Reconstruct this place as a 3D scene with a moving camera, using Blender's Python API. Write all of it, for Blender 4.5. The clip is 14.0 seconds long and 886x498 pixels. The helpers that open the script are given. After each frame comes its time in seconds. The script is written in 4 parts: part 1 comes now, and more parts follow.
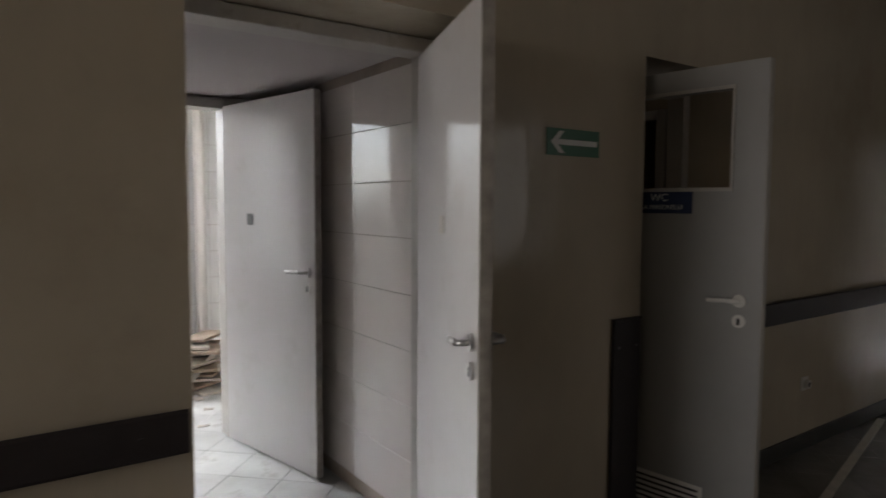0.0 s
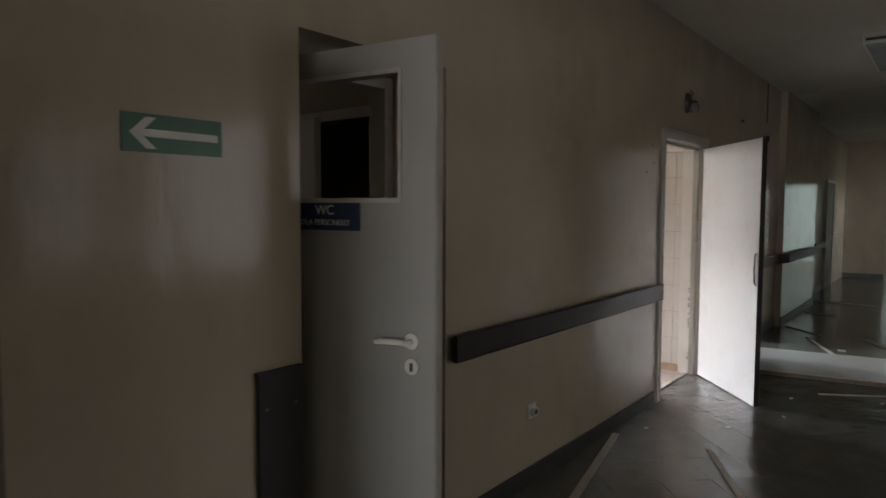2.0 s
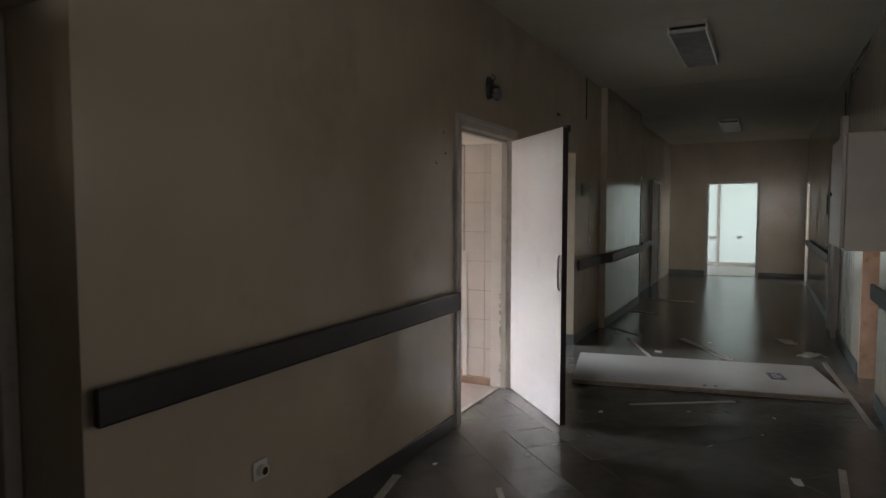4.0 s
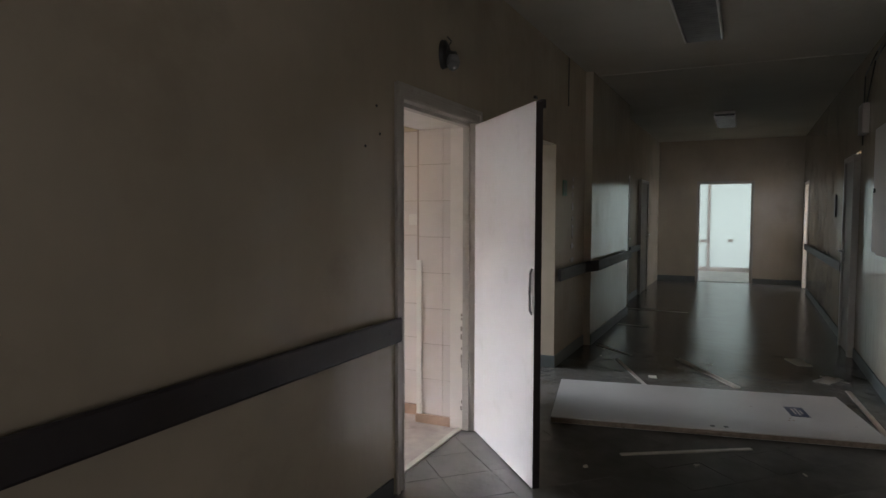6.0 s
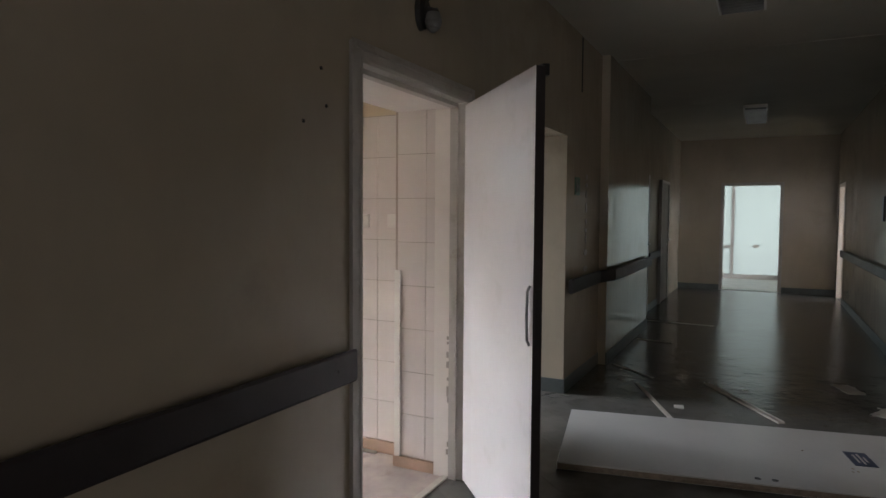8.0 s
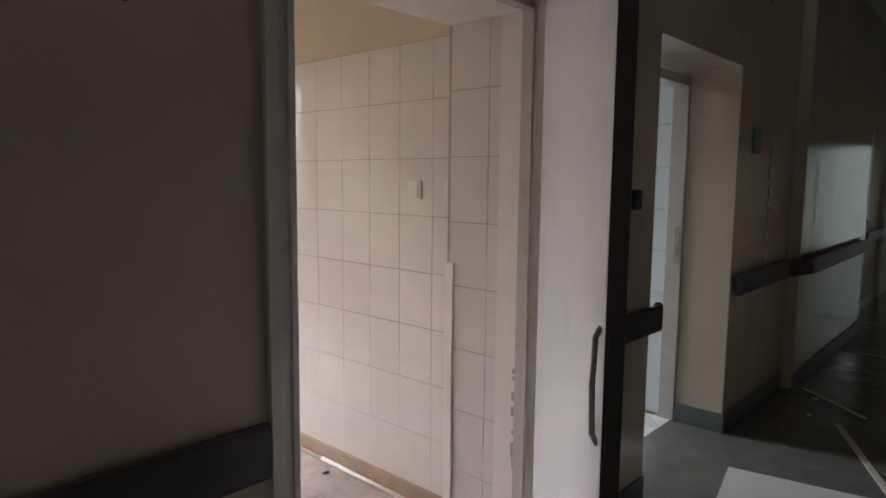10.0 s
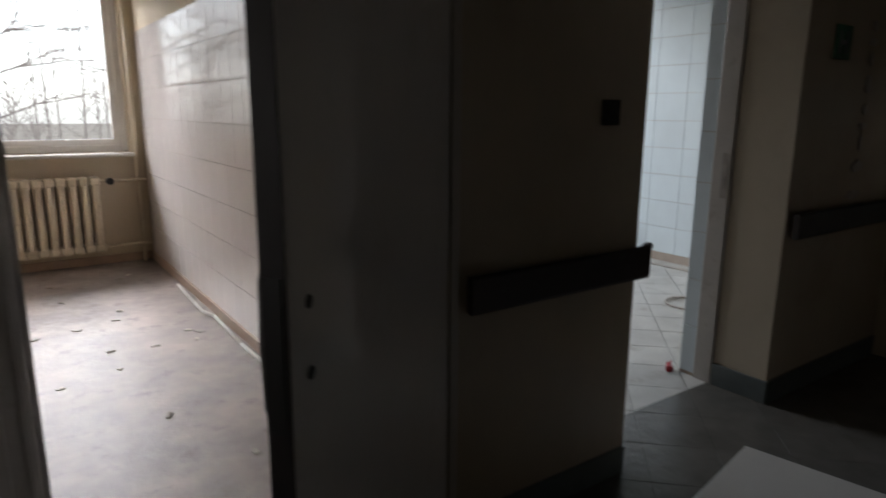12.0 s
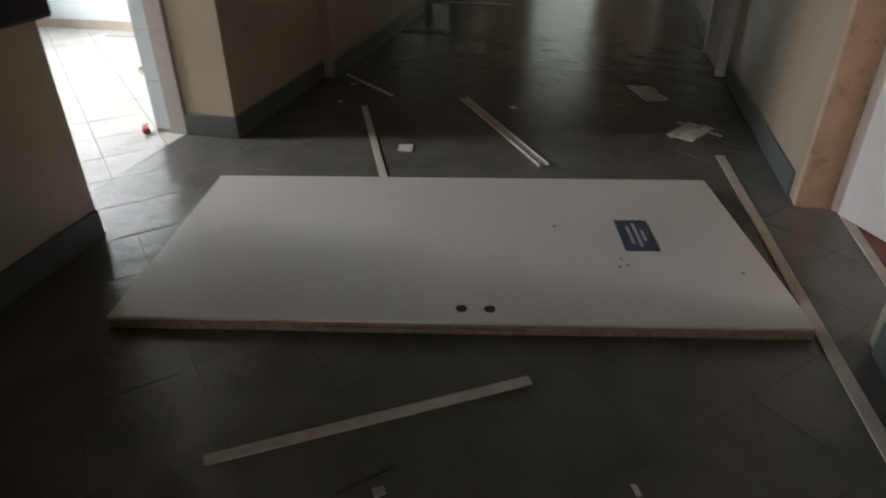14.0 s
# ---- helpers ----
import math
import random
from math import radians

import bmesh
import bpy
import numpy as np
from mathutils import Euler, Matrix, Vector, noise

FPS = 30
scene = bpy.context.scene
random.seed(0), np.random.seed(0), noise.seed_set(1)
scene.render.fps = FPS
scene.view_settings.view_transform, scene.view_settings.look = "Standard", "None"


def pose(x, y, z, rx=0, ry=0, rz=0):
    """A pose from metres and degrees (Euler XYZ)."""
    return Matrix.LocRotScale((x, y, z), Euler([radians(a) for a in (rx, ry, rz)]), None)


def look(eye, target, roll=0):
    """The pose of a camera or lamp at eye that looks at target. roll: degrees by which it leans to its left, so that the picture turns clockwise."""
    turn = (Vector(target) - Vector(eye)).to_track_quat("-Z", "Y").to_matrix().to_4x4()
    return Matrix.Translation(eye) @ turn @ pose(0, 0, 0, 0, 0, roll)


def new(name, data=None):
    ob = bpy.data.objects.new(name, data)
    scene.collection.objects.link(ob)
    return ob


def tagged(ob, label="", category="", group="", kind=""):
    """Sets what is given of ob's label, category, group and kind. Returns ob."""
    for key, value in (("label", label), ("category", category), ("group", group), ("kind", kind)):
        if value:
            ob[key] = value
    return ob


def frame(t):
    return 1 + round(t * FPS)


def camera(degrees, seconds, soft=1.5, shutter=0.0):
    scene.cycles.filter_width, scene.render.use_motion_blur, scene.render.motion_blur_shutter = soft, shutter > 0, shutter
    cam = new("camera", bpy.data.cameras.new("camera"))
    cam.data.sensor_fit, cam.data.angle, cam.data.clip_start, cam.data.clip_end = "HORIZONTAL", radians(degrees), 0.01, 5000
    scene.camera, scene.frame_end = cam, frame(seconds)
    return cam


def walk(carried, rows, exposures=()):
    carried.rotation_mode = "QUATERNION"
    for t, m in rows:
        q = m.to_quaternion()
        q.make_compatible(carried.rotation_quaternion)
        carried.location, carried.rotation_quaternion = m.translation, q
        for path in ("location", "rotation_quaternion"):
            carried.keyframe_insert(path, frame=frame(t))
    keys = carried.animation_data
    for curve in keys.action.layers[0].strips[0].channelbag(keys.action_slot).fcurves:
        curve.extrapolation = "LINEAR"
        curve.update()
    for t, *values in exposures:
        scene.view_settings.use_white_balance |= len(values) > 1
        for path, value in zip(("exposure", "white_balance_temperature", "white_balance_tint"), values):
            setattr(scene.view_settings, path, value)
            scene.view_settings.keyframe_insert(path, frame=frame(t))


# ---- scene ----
cam = camera(69.5, 14.0, shutter=0.4)
PATH = [
    (0, (0.273, 0.015, 1.456), (1.43, 1.641, 1.318), 0.3),
    (0.5, (0.549, -0.007, 1.477), (1.828, 1.525, 1.336), 0.5),
    (1, (0.825, 0.03, 1.476), (2.221, 1.456, 1.336), 0.4),
    (1.5, (1.029, 0.098, 1.503), (2.516, 1.429, 1.369), 0.3),
    (2, (1.235, 0.07, 1.502), (2.796, 1.314, 1.374), 0.2),
    (2.5, (1.43, 0.012, 1.515), (3.043, 1.188, 1.383), 0.3),
    (3, (1.701, -0.026, 1.507), (3.397, 1.026, 1.376), 0.2),
    (3.5, (1.967, -0.048, 1.49), (3.73, 0.886, 1.363), 0.0),
    (6, (3.254, 0.208, 1.463), (5.057, 1.065, 1.348), 0.1),
    (6.5, (3.434, 0.22, 1.47), (5.238, 1.076, 1.361), 0.3),
    (7, (3.55, 0.305, 1.468), (5.35, 1.17, 1.361), 0.5),
    (9.5, (5.042, 0.509, 1.419), (6.657, 1.677, 1.248), -0.0),
    (10, (5.316, 0.611, 1.456), (6.787, 1.948, 1.239), 0.6),
    (10.5, (5.547, 0.602, 1.464), (6.889, 2.066, 1.231), 0.9),
    (11, (5.733, 0.565, 1.461), (6.847, 2.21, 1.227), 0.9),
    (11.5, (5.987, 0.484, 1.423), (7.023, 2.165, 1.107), 0.3),
    (12, (6.142, 0.361, 1.382), (7.266, 1.96, 0.958), 0.4),
    (12.5, (6.223, 0.262, 1.377), (7.588, 1.621, 0.838), 0.3),
    (13, (6.218, 0.137, 1.289), (7.806, 1.161, 0.633), -0.1),
    (13.5, (6.217, 0.081, 1.218), (7.912, 0.712, 0.365), -0.3),
    (14, (6.249, 0.08, 1.186), (7.927, 0.467, 0.168), -0.3),
]
walk(cam, [(t, look(eye, target, roll)) for t, eye, target, roll in PATH],
     exposures=[(0, 1.2, 6500, 12), (0.5, 1.15, 6450, 9), (1, 1.6, 6350, 9), (1.5, 2.15, 6300, 8), (2.5, 1.98, 6300, 8), (3.5, 1.9, 6400, 11), (6.5, 1.75, 6250, 12), (9.5, 1.7, 6300, 12), (10.5, 1.45, 6250, 11), (11, 1.15, 6300, 11), (11.5, 0.5, 6350, 11), (12, 0.2, 6400, 12), (12.5, 1.5, 6650, 13), (13, 2.1, 6100, 0), (13.5, 1.95, 6400, 6), (14, 2.1, 6750, 12)])

# ---- world and lights ----
world = bpy.data.worlds.new("sky")
scene.world = world
world.use_nodes = True
wn = world.node_tree
sky = wn.nodes.new("ShaderNodeTexSky")
sky.sky_type = "NISHITA"
sky.sun_disc = False
sky.sun_elevation, sky.sun_rotation = radians(38), radians(200)
sky.air_density, sky.dust_density = 1.0, 1.0
soften = wn.nodes.new("ShaderNodeHueSaturation")
soften.inputs["Saturation"].default_value = 0.2
soften.inputs["Value"].default_value = 2.3
wn.links.new(sky.outputs[0], soften.inputs["Color"])
wn.links.new(soften.outputs[0], wn.nodes["Background"].inputs["Color"])
wn.nodes["Background"].inputs["Strength"].default_value = 0.15

sun_data = bpy.data.lights.new("sun", "SUN")
sun_data.energy, sun_data.angle, sun_data.color = 0.8, radians(20), (1.0, 0.95, 0.88)
sun = new("sun", sun_data)
sun.matrix_world = look((0, -10, 12), (0, 0, 0))


def window_or_fill_light(name, place, target, sx, sy, watts, color):
    """An area lamp: daylight at a window, or added fill from unseen windows."""
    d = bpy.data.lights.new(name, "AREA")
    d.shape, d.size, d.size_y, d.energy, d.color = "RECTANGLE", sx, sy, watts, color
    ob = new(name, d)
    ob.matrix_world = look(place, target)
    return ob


window_or_fill_light("skylight_bath", (0.4, 9.5, 3.9), (0.9, 4.0, 0.9), 3.4, 1.9, 260, (0.95, 0.97, 1.0))
window_or_fill_light("skylight_washroom", (5.9, 10.5, 4.35), (6.2, 3.6, 1.1), 5.0, 2.3, 550, (0.96, 0.97, 1.0))
window_or_fill_light("skylight_shower", (9.3, 7.2, 2.7), (8.9, 2.0, 0.5), 3.6, 1.6, 24, (0.8, 0.93, 1.0))
window_or_fill_light("skylight_hall", (20.9, 0.7, 1.6), (18.0, 0.7, 1.0), 3.0, 2.2, 5, (0.82, 0.97, 1.0))
# added lamp at an unseen window, brightens the side doorway and nearby walls
window_or_fill_light("fill_light_ward", (8.4, -4.16, 1.7), (8.4, -1.0, 1.0), 1.6, 1.4, 28, (1.0, 0.93, 0.87))
# added fill lamp behind the walk, at an unseen window
window_or_fill_light("fill_light_entry", (-4.96, 0.5, 1.7), (0.0, 0.5, 1.4), 1.6, 1.4, 19, (1.0, 0.95, 0.90))
# two fill lamps in an added, unseen lobby, to brighten the north wall
window_or_fill_light("fill_light_lobby", (3.7, -4.17, 1.6), (3.4, 0.0, 1.4), 1.9, 1.5, 1.8, (1.0, 0.96, 0.94))
window_or_fill_light("fill_light_lobby_2", (5.52, -2.4, 1.6), (1.8, 1.0, 1.3), 2.2, 1.6, 4.6, (1.0, 0.96, 0.94))
# small added fill lamp inside the toilet, no source seen there
window_or_fill_light("fill_light_toilet", (3.3, 4.17, 1.9), (3.0, 2.2, 1.4), 0.3, 0.3, 0.12, (1.0, 0.95, 0.9))
window_or_fill_light("skylight_store", (17.0, -2.66, 1.6), (17.1, -0.8, 0.9), 1.0, 1.2, 5, (0.95, 0.97, 1.0))


# ---- materials ----
def material(name, color, rough=0.5, metal=0.0, vary=0.12, scale=6.0, bump=0.15, grain=60.0, spot=None, spot_amount=0.0, spot_scale=3.0, random_tone=0.0, bump_distance=0.004, stretch=1.0):
    m = bpy.data.materials.new(name)
    m.use_nodes = True
    nt = m.node_tree
    n, l = nt.nodes, nt.links
    b = n["Principled BSDF"]
    b.inputs["Metallic"].default_value = metal
    geo = n.new("ShaderNodeNewGeometry")
    big = n.new("ShaderNodeTexNoise")
    big.inputs["Scale"].default_value, big.inputs["Detail"].default_value = scale, 6
    fine = n.new("ShaderNodeTexNoise")
    fine.inputs["Scale"].default_value, fine.inputs["Detail"].default_value = grain, 4
    l.new(geo.outputs["Position"], big.inputs["Vector"])
    squeeze = n.new("ShaderNodeVectorMath")
    squeeze.operation = "MULTIPLY"
    squeeze.inputs[1].default_value = (1, 1, stretch)
    l.new(geo.outputs["Position"], squeeze.inputs[0])
    l.new(squeeze.outputs[0], fine.inputs["Vector"])
    ramp = n.new("ShaderNodeMapRange")
    ramp.inputs["To Min"].default_value, ramp.inputs["To Max"].default_value = 1 - vary, 1 + vary
    ramp.inputs["From Min"].default_value, ramp.inputs["From Max"].default_value = 0.3, 0.7
    l.new(big.outputs[0], ramp.inputs["Value"])
    last = ramp.outputs[0]
    f2 = n.new("ShaderNodeMapRange")
    f2.inputs["To Min"].default_value, f2.inputs["To Max"].default_value = 1 - vary * 0.5, 1 + vary * 0.5
    l.new(fine.outputs[0], f2.inputs["Value"])
    mul = n.new("ShaderNodeMath")
    mul.operation = "MULTIPLY"
    l.new(last, mul.inputs[0]), l.new(f2.outputs[0], mul.inputs[1])
    last = mul.outputs[0]
    if random_tone:
        info = n.new("ShaderNodeObjectInfo")
        r = n.new("ShaderNodeMapRange")
        r.inputs["To Min"].default_value, r.inputs["To Max"].default_value = 1 - random_tone, 1 + random_tone
        l.new(info.outputs["Random"], r.inputs["Value"])
        k = n.new("ShaderNodeMath")
        k.operation = "MULTIPLY"
        l.new(last, k.inputs[0]), l.new(r.outputs[0], k.inputs[1])
        last = k.outputs[0]
    tint = n.new("ShaderNodeVectorMath")
    tint.operation = "SCALE"
    tint.inputs[0].default_value = color
    l.new(last, tint.inputs["Scale"])
    out = tint.outputs[0]
    if spot:
        sp = n.new("ShaderNodeTexNoise")
        sp.inputs["Scale"].default_value, sp.inputs["Detail"].default_value, sp.inputs["Roughness"].default_value = spot_scale, 8, 0.65
        l.new(geo.outputs["Position"], sp.inputs["Vector"])
        sr = n.new("ShaderNodeMapRange")
        sr.inputs["From Min"].default_value, sr.inputs["From Max"].default_value = 0.56, 0.66
        sr.inputs["To Max"].default_value = spot_amount
        l.new(sp.outputs[0], sr.inputs["Value"])
        mix = n.new("ShaderNodeMix")
        mix.data_type = "RGBA"
        l.new(sr.outputs[0], mix.inputs["Factor"])
        l.new(out, mix.inputs[6])
        mix.inputs[7].default_value = (*spot, 1)
        out = mix.outputs[2]
    l.new(out, b.inputs["Base Color"])
    rr = n.new("ShaderNodeMapRange")
    rr.inputs["To Min"].default_value, rr.inputs["To Max"].default_value = max(0.02, rough * 0.8), min(1, rough * 1.25)
    l.new(big.outputs[0], rr.inputs["Value"])
    l.new(rr.outputs[0], b.inputs["Roughness"])
    if bump:
        bp = n.new("ShaderNodeBump")
        bp.inputs["Strength"].default_value, bp.inputs["Distance"].default_value = bump, bump_distance
        addn = n.new("ShaderNodeMath")
        addn.inputs[1].default_value = 0.0
        l.new(fine.outputs[0], addn.inputs[0])
        l.new(addn.outputs[0], bp.inputs["Height"])
        l.new(bp.outputs[0], b.inputs["Normal"])
    return m


M_WALL = material("oil_paint_beige", (0.460, 0.402, 0.318), 0.14, vary=0.09, scale=1.5, bump=0.7, grain=9, spot=(0.36, 0.30, 0.23), spot_amount=0.4, spot_scale=1.2, stretch=0.3, bump_distance=0.006)
M_WALL.node_tree.nodes["Principled BSDF"].inputs["Specular IOR Level"].default_value = 0.32
M_UPPER = material("distemper_cream", (0.62, 0.52, 0.38), 0.85, vary=0.06, scale=1.5, bump=0.2, grain=40)
M_CEIL = material("ceiling_paint", (0.55, 0.52, 0.45), 0.9, vary=0.08, scale=1.0, bump=0.2, grain=40, spot=(0.40, 0.36, 0.30), spot_amount=0.3, spot_scale=0.8)
M_LILAC = material("grey_lilac_paint", (0.50, 0.46, 0.46), 0.8, vary=0.06, scale=1.5, bump=0.2, grain=40)
M_FLOOR = material("grey_floor_tile", (0.113, 0.110, 0.102), 0.22, vary=0.16, scale=5, bump=1.0, grain=13, spot=(0.15, 0.148, 0.138), spot_amount=0.35, spot_scale=3, random_tone=0.03)
M_GROUT = material("dark_floor_joint", (0.106, 0.103, 0.095), 0.8, vary=0.2)
# worn floor; the colour blotches also imitate its patchy gloss
M_LINO = material("worn_linoleum", (0.35, 0.292, 0.258), 0.46, vary=0.3, scale=3, bump=0.9, grain=12, spot=(0.19, 0.15, 0.13), spot_amount=0.7, spot_scale=7)
M_WHITEFLOOR = material("pale_floor_tile", (0.56, 0.56, 0.54), 0.35, vary=0.15, scale=4, bump=0.3, spot=(0.33, 0.31, 0.28), spot_amount=0.6, spot_scale=5, random_tone=0.06)
M_REDFLOOR = material("red_brown_lino", (0.20, 0.055, 0.04), 0.4, vary=0.2)
M_SKIRT = material("blue_grey_skirting", (0.105, 0.124, 0.124), 0.4, vary=0.15, spot=(0.07, 0.08, 0.08), spot_amount=0.5, spot_scale=9)
# darker copy of the skirting; the shade on the near stretch is in its colour
M_SKIRTSHADED = material("shaded_grey_skirting", (0.05, 0.05, 0.047), 0.45, vary=0.2, spot=(0.09, 0.09, 0.085), spot_amount=0.5, spot_scale=9)
M_SKIRTWARM = material("terracotta_cream_skirting", (0.42, 0.29, 0.21), 0.35, vary=0.15)
M_RAIL = material("dark_brown_rail", (0.028, 0.022, 0.023), 0.45, vary=0.2, scale=10, bump=0.2)
M_DOOR = material("white_door_laminate", (0.75, 0.73, 0.73), 0.09, vary=0.03, scale=2, bump=0.08, grain=25, spot=(0.60, 0.58, 0.55), spot_amount=0.25, spot_scale=5)
M_FALLENDOOR = material("darker_door_laminate", (0.56, 0.55, 0.53), 0.24, vary=0.04, scale=2.0, bump=0.08, grain=25)
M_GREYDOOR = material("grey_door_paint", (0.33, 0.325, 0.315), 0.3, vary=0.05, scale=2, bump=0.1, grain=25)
M_FRAME = material("painted_steel_frame", (0.45, 0.425, 0.395), 0.35, vary=0.08, bump=0.15, spot=(0.30, 0.25, 0.2), spot_amount=0.4, spot_scale=12)
M_EDGE = material("bare_door_edge", (0.33, 0.30, 0.27), 0.6, vary=0.2, scale=20)
M_TILE = material("cream_wall_tile", (0.70, 0.65, 0.62), 0.05, vary=0.03, scale=2, bump=0.05, grain=8, random_tone=0.02)
M_TILEGROUT = material("tile_grout", (0.40, 0.34, 0.29), 0.85, vary=0.15)
M_BLUETILE = material("pale_blue_wall_tile", (0.62, 0.70, 0.74), 0.10, vary=0.03, bump=0.05, grain=8, random_tone=0.025)
M_WHITETILE = material("white_wall_tile", (0.78, 0.77, 0.75), 0.08, vary=0.03, bump=0.05, grain=8, random_tone=0.02)
M_CHROME = material("dull_aluminium", (0.62, 0.61, 0.60), 0.32, metal=0.9, vary=0.08, bump=0.05)
M_LOUVRE = material("grey_louvre", (0.16, 0.16, 0.16), 0.5, vary=0.1)
M_PLASTIC = material("white_plastic", (0.72, 0.70, 0.66), 0.3, vary=0.05, bump=0.05)
M_BLACK = material("black_plastic", (0.02, 0.02, 0.02), 0.4, vary=0.2)
M_STRIP = material("pale_wood_or_light_strip", (0.44, 0.405, 0.36), 0.5, vary=0.15, scale=15)
M_SLABEDGE = material("chipboard_edge", (0.24, 0.19, 0.145), 0.8, vary=0.25, scale=30)
M_GREEN = material("green_sign", (0.012, 0.12, 0.055), 0.35, vary=0.06, bump=0.0)
M_SIGNWHITE = material("sign_white", (0.72, 0.74, 0.70), 0.4, vary=0.04, bump=0.0)
M_BLUE = material("navy_sign", (0.018, 0.032, 0.09), 0.3, vary=0.06, bump=0.0)
M_DUSTYBLUE = material("dusty_navy_sign", (0.050, 0.062, 0.105), 0.45, vary=0.25, scale=25, bump=0.0)
M_RADIATOR = material("cream_radiator_enamel", (0.70, 0.60, 0.45), 0.3, vary=0.08, spot=(0.4, 0.3, 0.2), spot_amount=0.4, spot_scale=12)
M_WINDOW = material("white_window_frame", (0.74, 0.70, 0.66), 0.3, vary=0.05)
# bark colour lightened to imitate the bright sky's glare over the twigs
M_BARK = material("bark", (0.24, 0.215, 0.20), 0.9, vary=0.3, scale=10)
M_GROUND = material("winter_ground", (0.26, 0.235, 0.20), 0.95, vary=0.3, scale=0.6)
M_PLASTER = material("broken_plaster", (0.50, 0.46, 0.40), 0.9, vary=0.3, scale=12, random_tone=0.25)
M_WOOD = material("old_board", (0.30, 0.225, 0.165), 0.7, vary=0.25, scale=14, random_tone=0.2)
M_RED = material("red_plastic", (0.45, 0.02, 0.03), 0.4, vary=0.1)
M_PAPER = material("crumpled_paper", (0.62, 0.61, 0.57), 0.8, vary=0.12)
M_PINK = material("bare_pinkish_plaster", (0.46, 0.33, 0.25), 0.7, vary=0.12, spot=(0.25, 0.17, 0.12), spot_amount=0.6, spot_scale=10)
M_SLAT = material("dusty_louvre_slat", (0.36, 0.36, 0.355), 0.35, metal=0.6, vary=0.12, scale=8)
M_CABINET = material("grey_sheet_metal", (0.44, 0.40, 0.36), 0.4, vary=0.06)
# for the opaque panels that close the added window holes
M_BACKING = material("pale_backing_panel", (0.66, 0.74, 0.72), 0.8, vary=0.08, scale=4)


def glass_material(name="window_glass", tint=(0.95, 0.97, 0.97)):
    m = bpy.data.materials.new(name)
    m.use_nodes = True
    b = m.node_tree.nodes["Principled BSDF"]
    b.inputs["Base Color"].default_value = (*tint, 1)
    b.inputs["Roughness"].default_value = 0.02
    b.inputs["Transmission Weight"].default_value = 1.0
    b.inputs["IOR"].default_value = 1.02
    return m


M_GLASS = glass_material()


def frosted_material():
    m = bpy.data.materials.new("frosted_glass")
    m.use_nodes = True
    n, l = m.node_tree.nodes, m.node_tree.links
    t = n.new("ShaderNodeBsdfTranslucent")
    t.inputs["Color"].default_value = (0.40, 0.425, 0.405, 1)
    l.new(t.outputs[0], n["Material Output"].inputs["Surface"])
    return m


M_FROST = frosted_material()


# ---- mesh helpers ----
def box(bm, x0, y0, z0, x1, y1, z1, bevel=0.0):
    vs = [bm.verts.new((x, y, z)) for x in (x0, x1) for y in (y0, y1) for z in (z0, z1)]
    fs = [bm.faces.new([vs[i] for i in q]) for q in ((0, 1, 3, 2), (4, 6, 7, 5), (0, 4, 5, 1), (2, 3, 7, 6), (0, 2, 6, 4), (1, 5, 7, 3))]
    if bevel:
        es = list({e for f in fs for e in f.edges})
        bmesh.ops.bevel(bm, geom=es, offset=bevel, segments=2, profile=0.5, affect="EDGES")
    return bm


def boxes(*items, bevel=0.0):
    bm = bmesh.new()
    for it in items:
        box(bm, *it, bevel=bevel)
    return bm


def rod(bm, a, b, r0, r1=None, n=10):
    a, b = Vector(a), Vector(b)
    r1 = r0 if r1 is None else r1
    q = (b - a).to_track_quat("Z", "Y")
    rings = []
    for p, r in ((a, r0), (b, r1)):
        rings.append([bm.verts.new(p + q @ Vector((r * math.cos(2 * math.pi * i / n), r * math.sin(2 * math.pi * i / n), 0))) for i in range(n)])
    for i in range(n):
        bm.faces.new((rings[0][i], rings[0][(i + 1) % n], rings[1][(i + 1) % n], rings[1][i]))
    bm.faces.new(rings[0][::-1])
    bm.faces.new(rings[1])
    return bm


def tube(points, r, n=10):
    bm = bmesh.new()
    for a, b in zip(points, points[1:]):
        rod(bm, a, b, r, n=n)
    return bm


def finish(name, bm, mat, parent=None, smooth=False):
    me = bpy.data.meshes.new(name)
    bmesh.ops.recalc_face_normals(bm, faces=bm.faces)
    bm.to_mesh(me)
    bm.free()
    me.materials.append(mat)
    if smooth:
        for p in me.polygons:
            p.use_smooth = True
    ob = new(name, me)
    if parent is not None:
        ob.parent = parent
    return ob


def part(name, bm, mat, parent, label="", smooth=False):
    ob = finish(name, bm, mat, parent, smooth)
    if label:
        ob["label"] = label
    return ob


def structure(name, bm, mat, label, category):
    return tagged(finish(name, bm, mat), label, category, kind="structure")


def empty(name, m, label, category, group="", kind=""):
    ob = new(name)
    ob.matrix_world = m
    return tagged(ob, label, category, group, kind)


def wall_run(axis, at0, at1, lo, hi, z0, z1, holes):
    """Boxes of a wall along x or y, with door and window holes (from, to, bottom, top)."""
    out = []
    cuts = sorted({lo, hi, *(h for q in holes for h in q[:2] if lo < h < hi)})
    for a, b in zip(cuts, cuts[1:]):
        spans = [(z0, z1)]
        for h0, h1, hz0, hz1 in holes:
            if h0 <= a + 1e-6 and h1 >= b - 1e-6:
                nxt = []
                for s0, s1 in spans:
                    if hz0 > s0:
                        nxt.append((s0, min(hz0, s1)))
                    if hz1 < s1:
                        nxt.append((max(hz1, s0), s1))
                spans = nxt
        for s0, s1 in spans:
            out.append((a, at0, s0, b, at1, s1) if axis == "x" else (at0, a, s0, at1, b, s1))
    return boxes(*out)


W, WB, R, CEIL = 1.82, 2.24, -0.80, 2.98

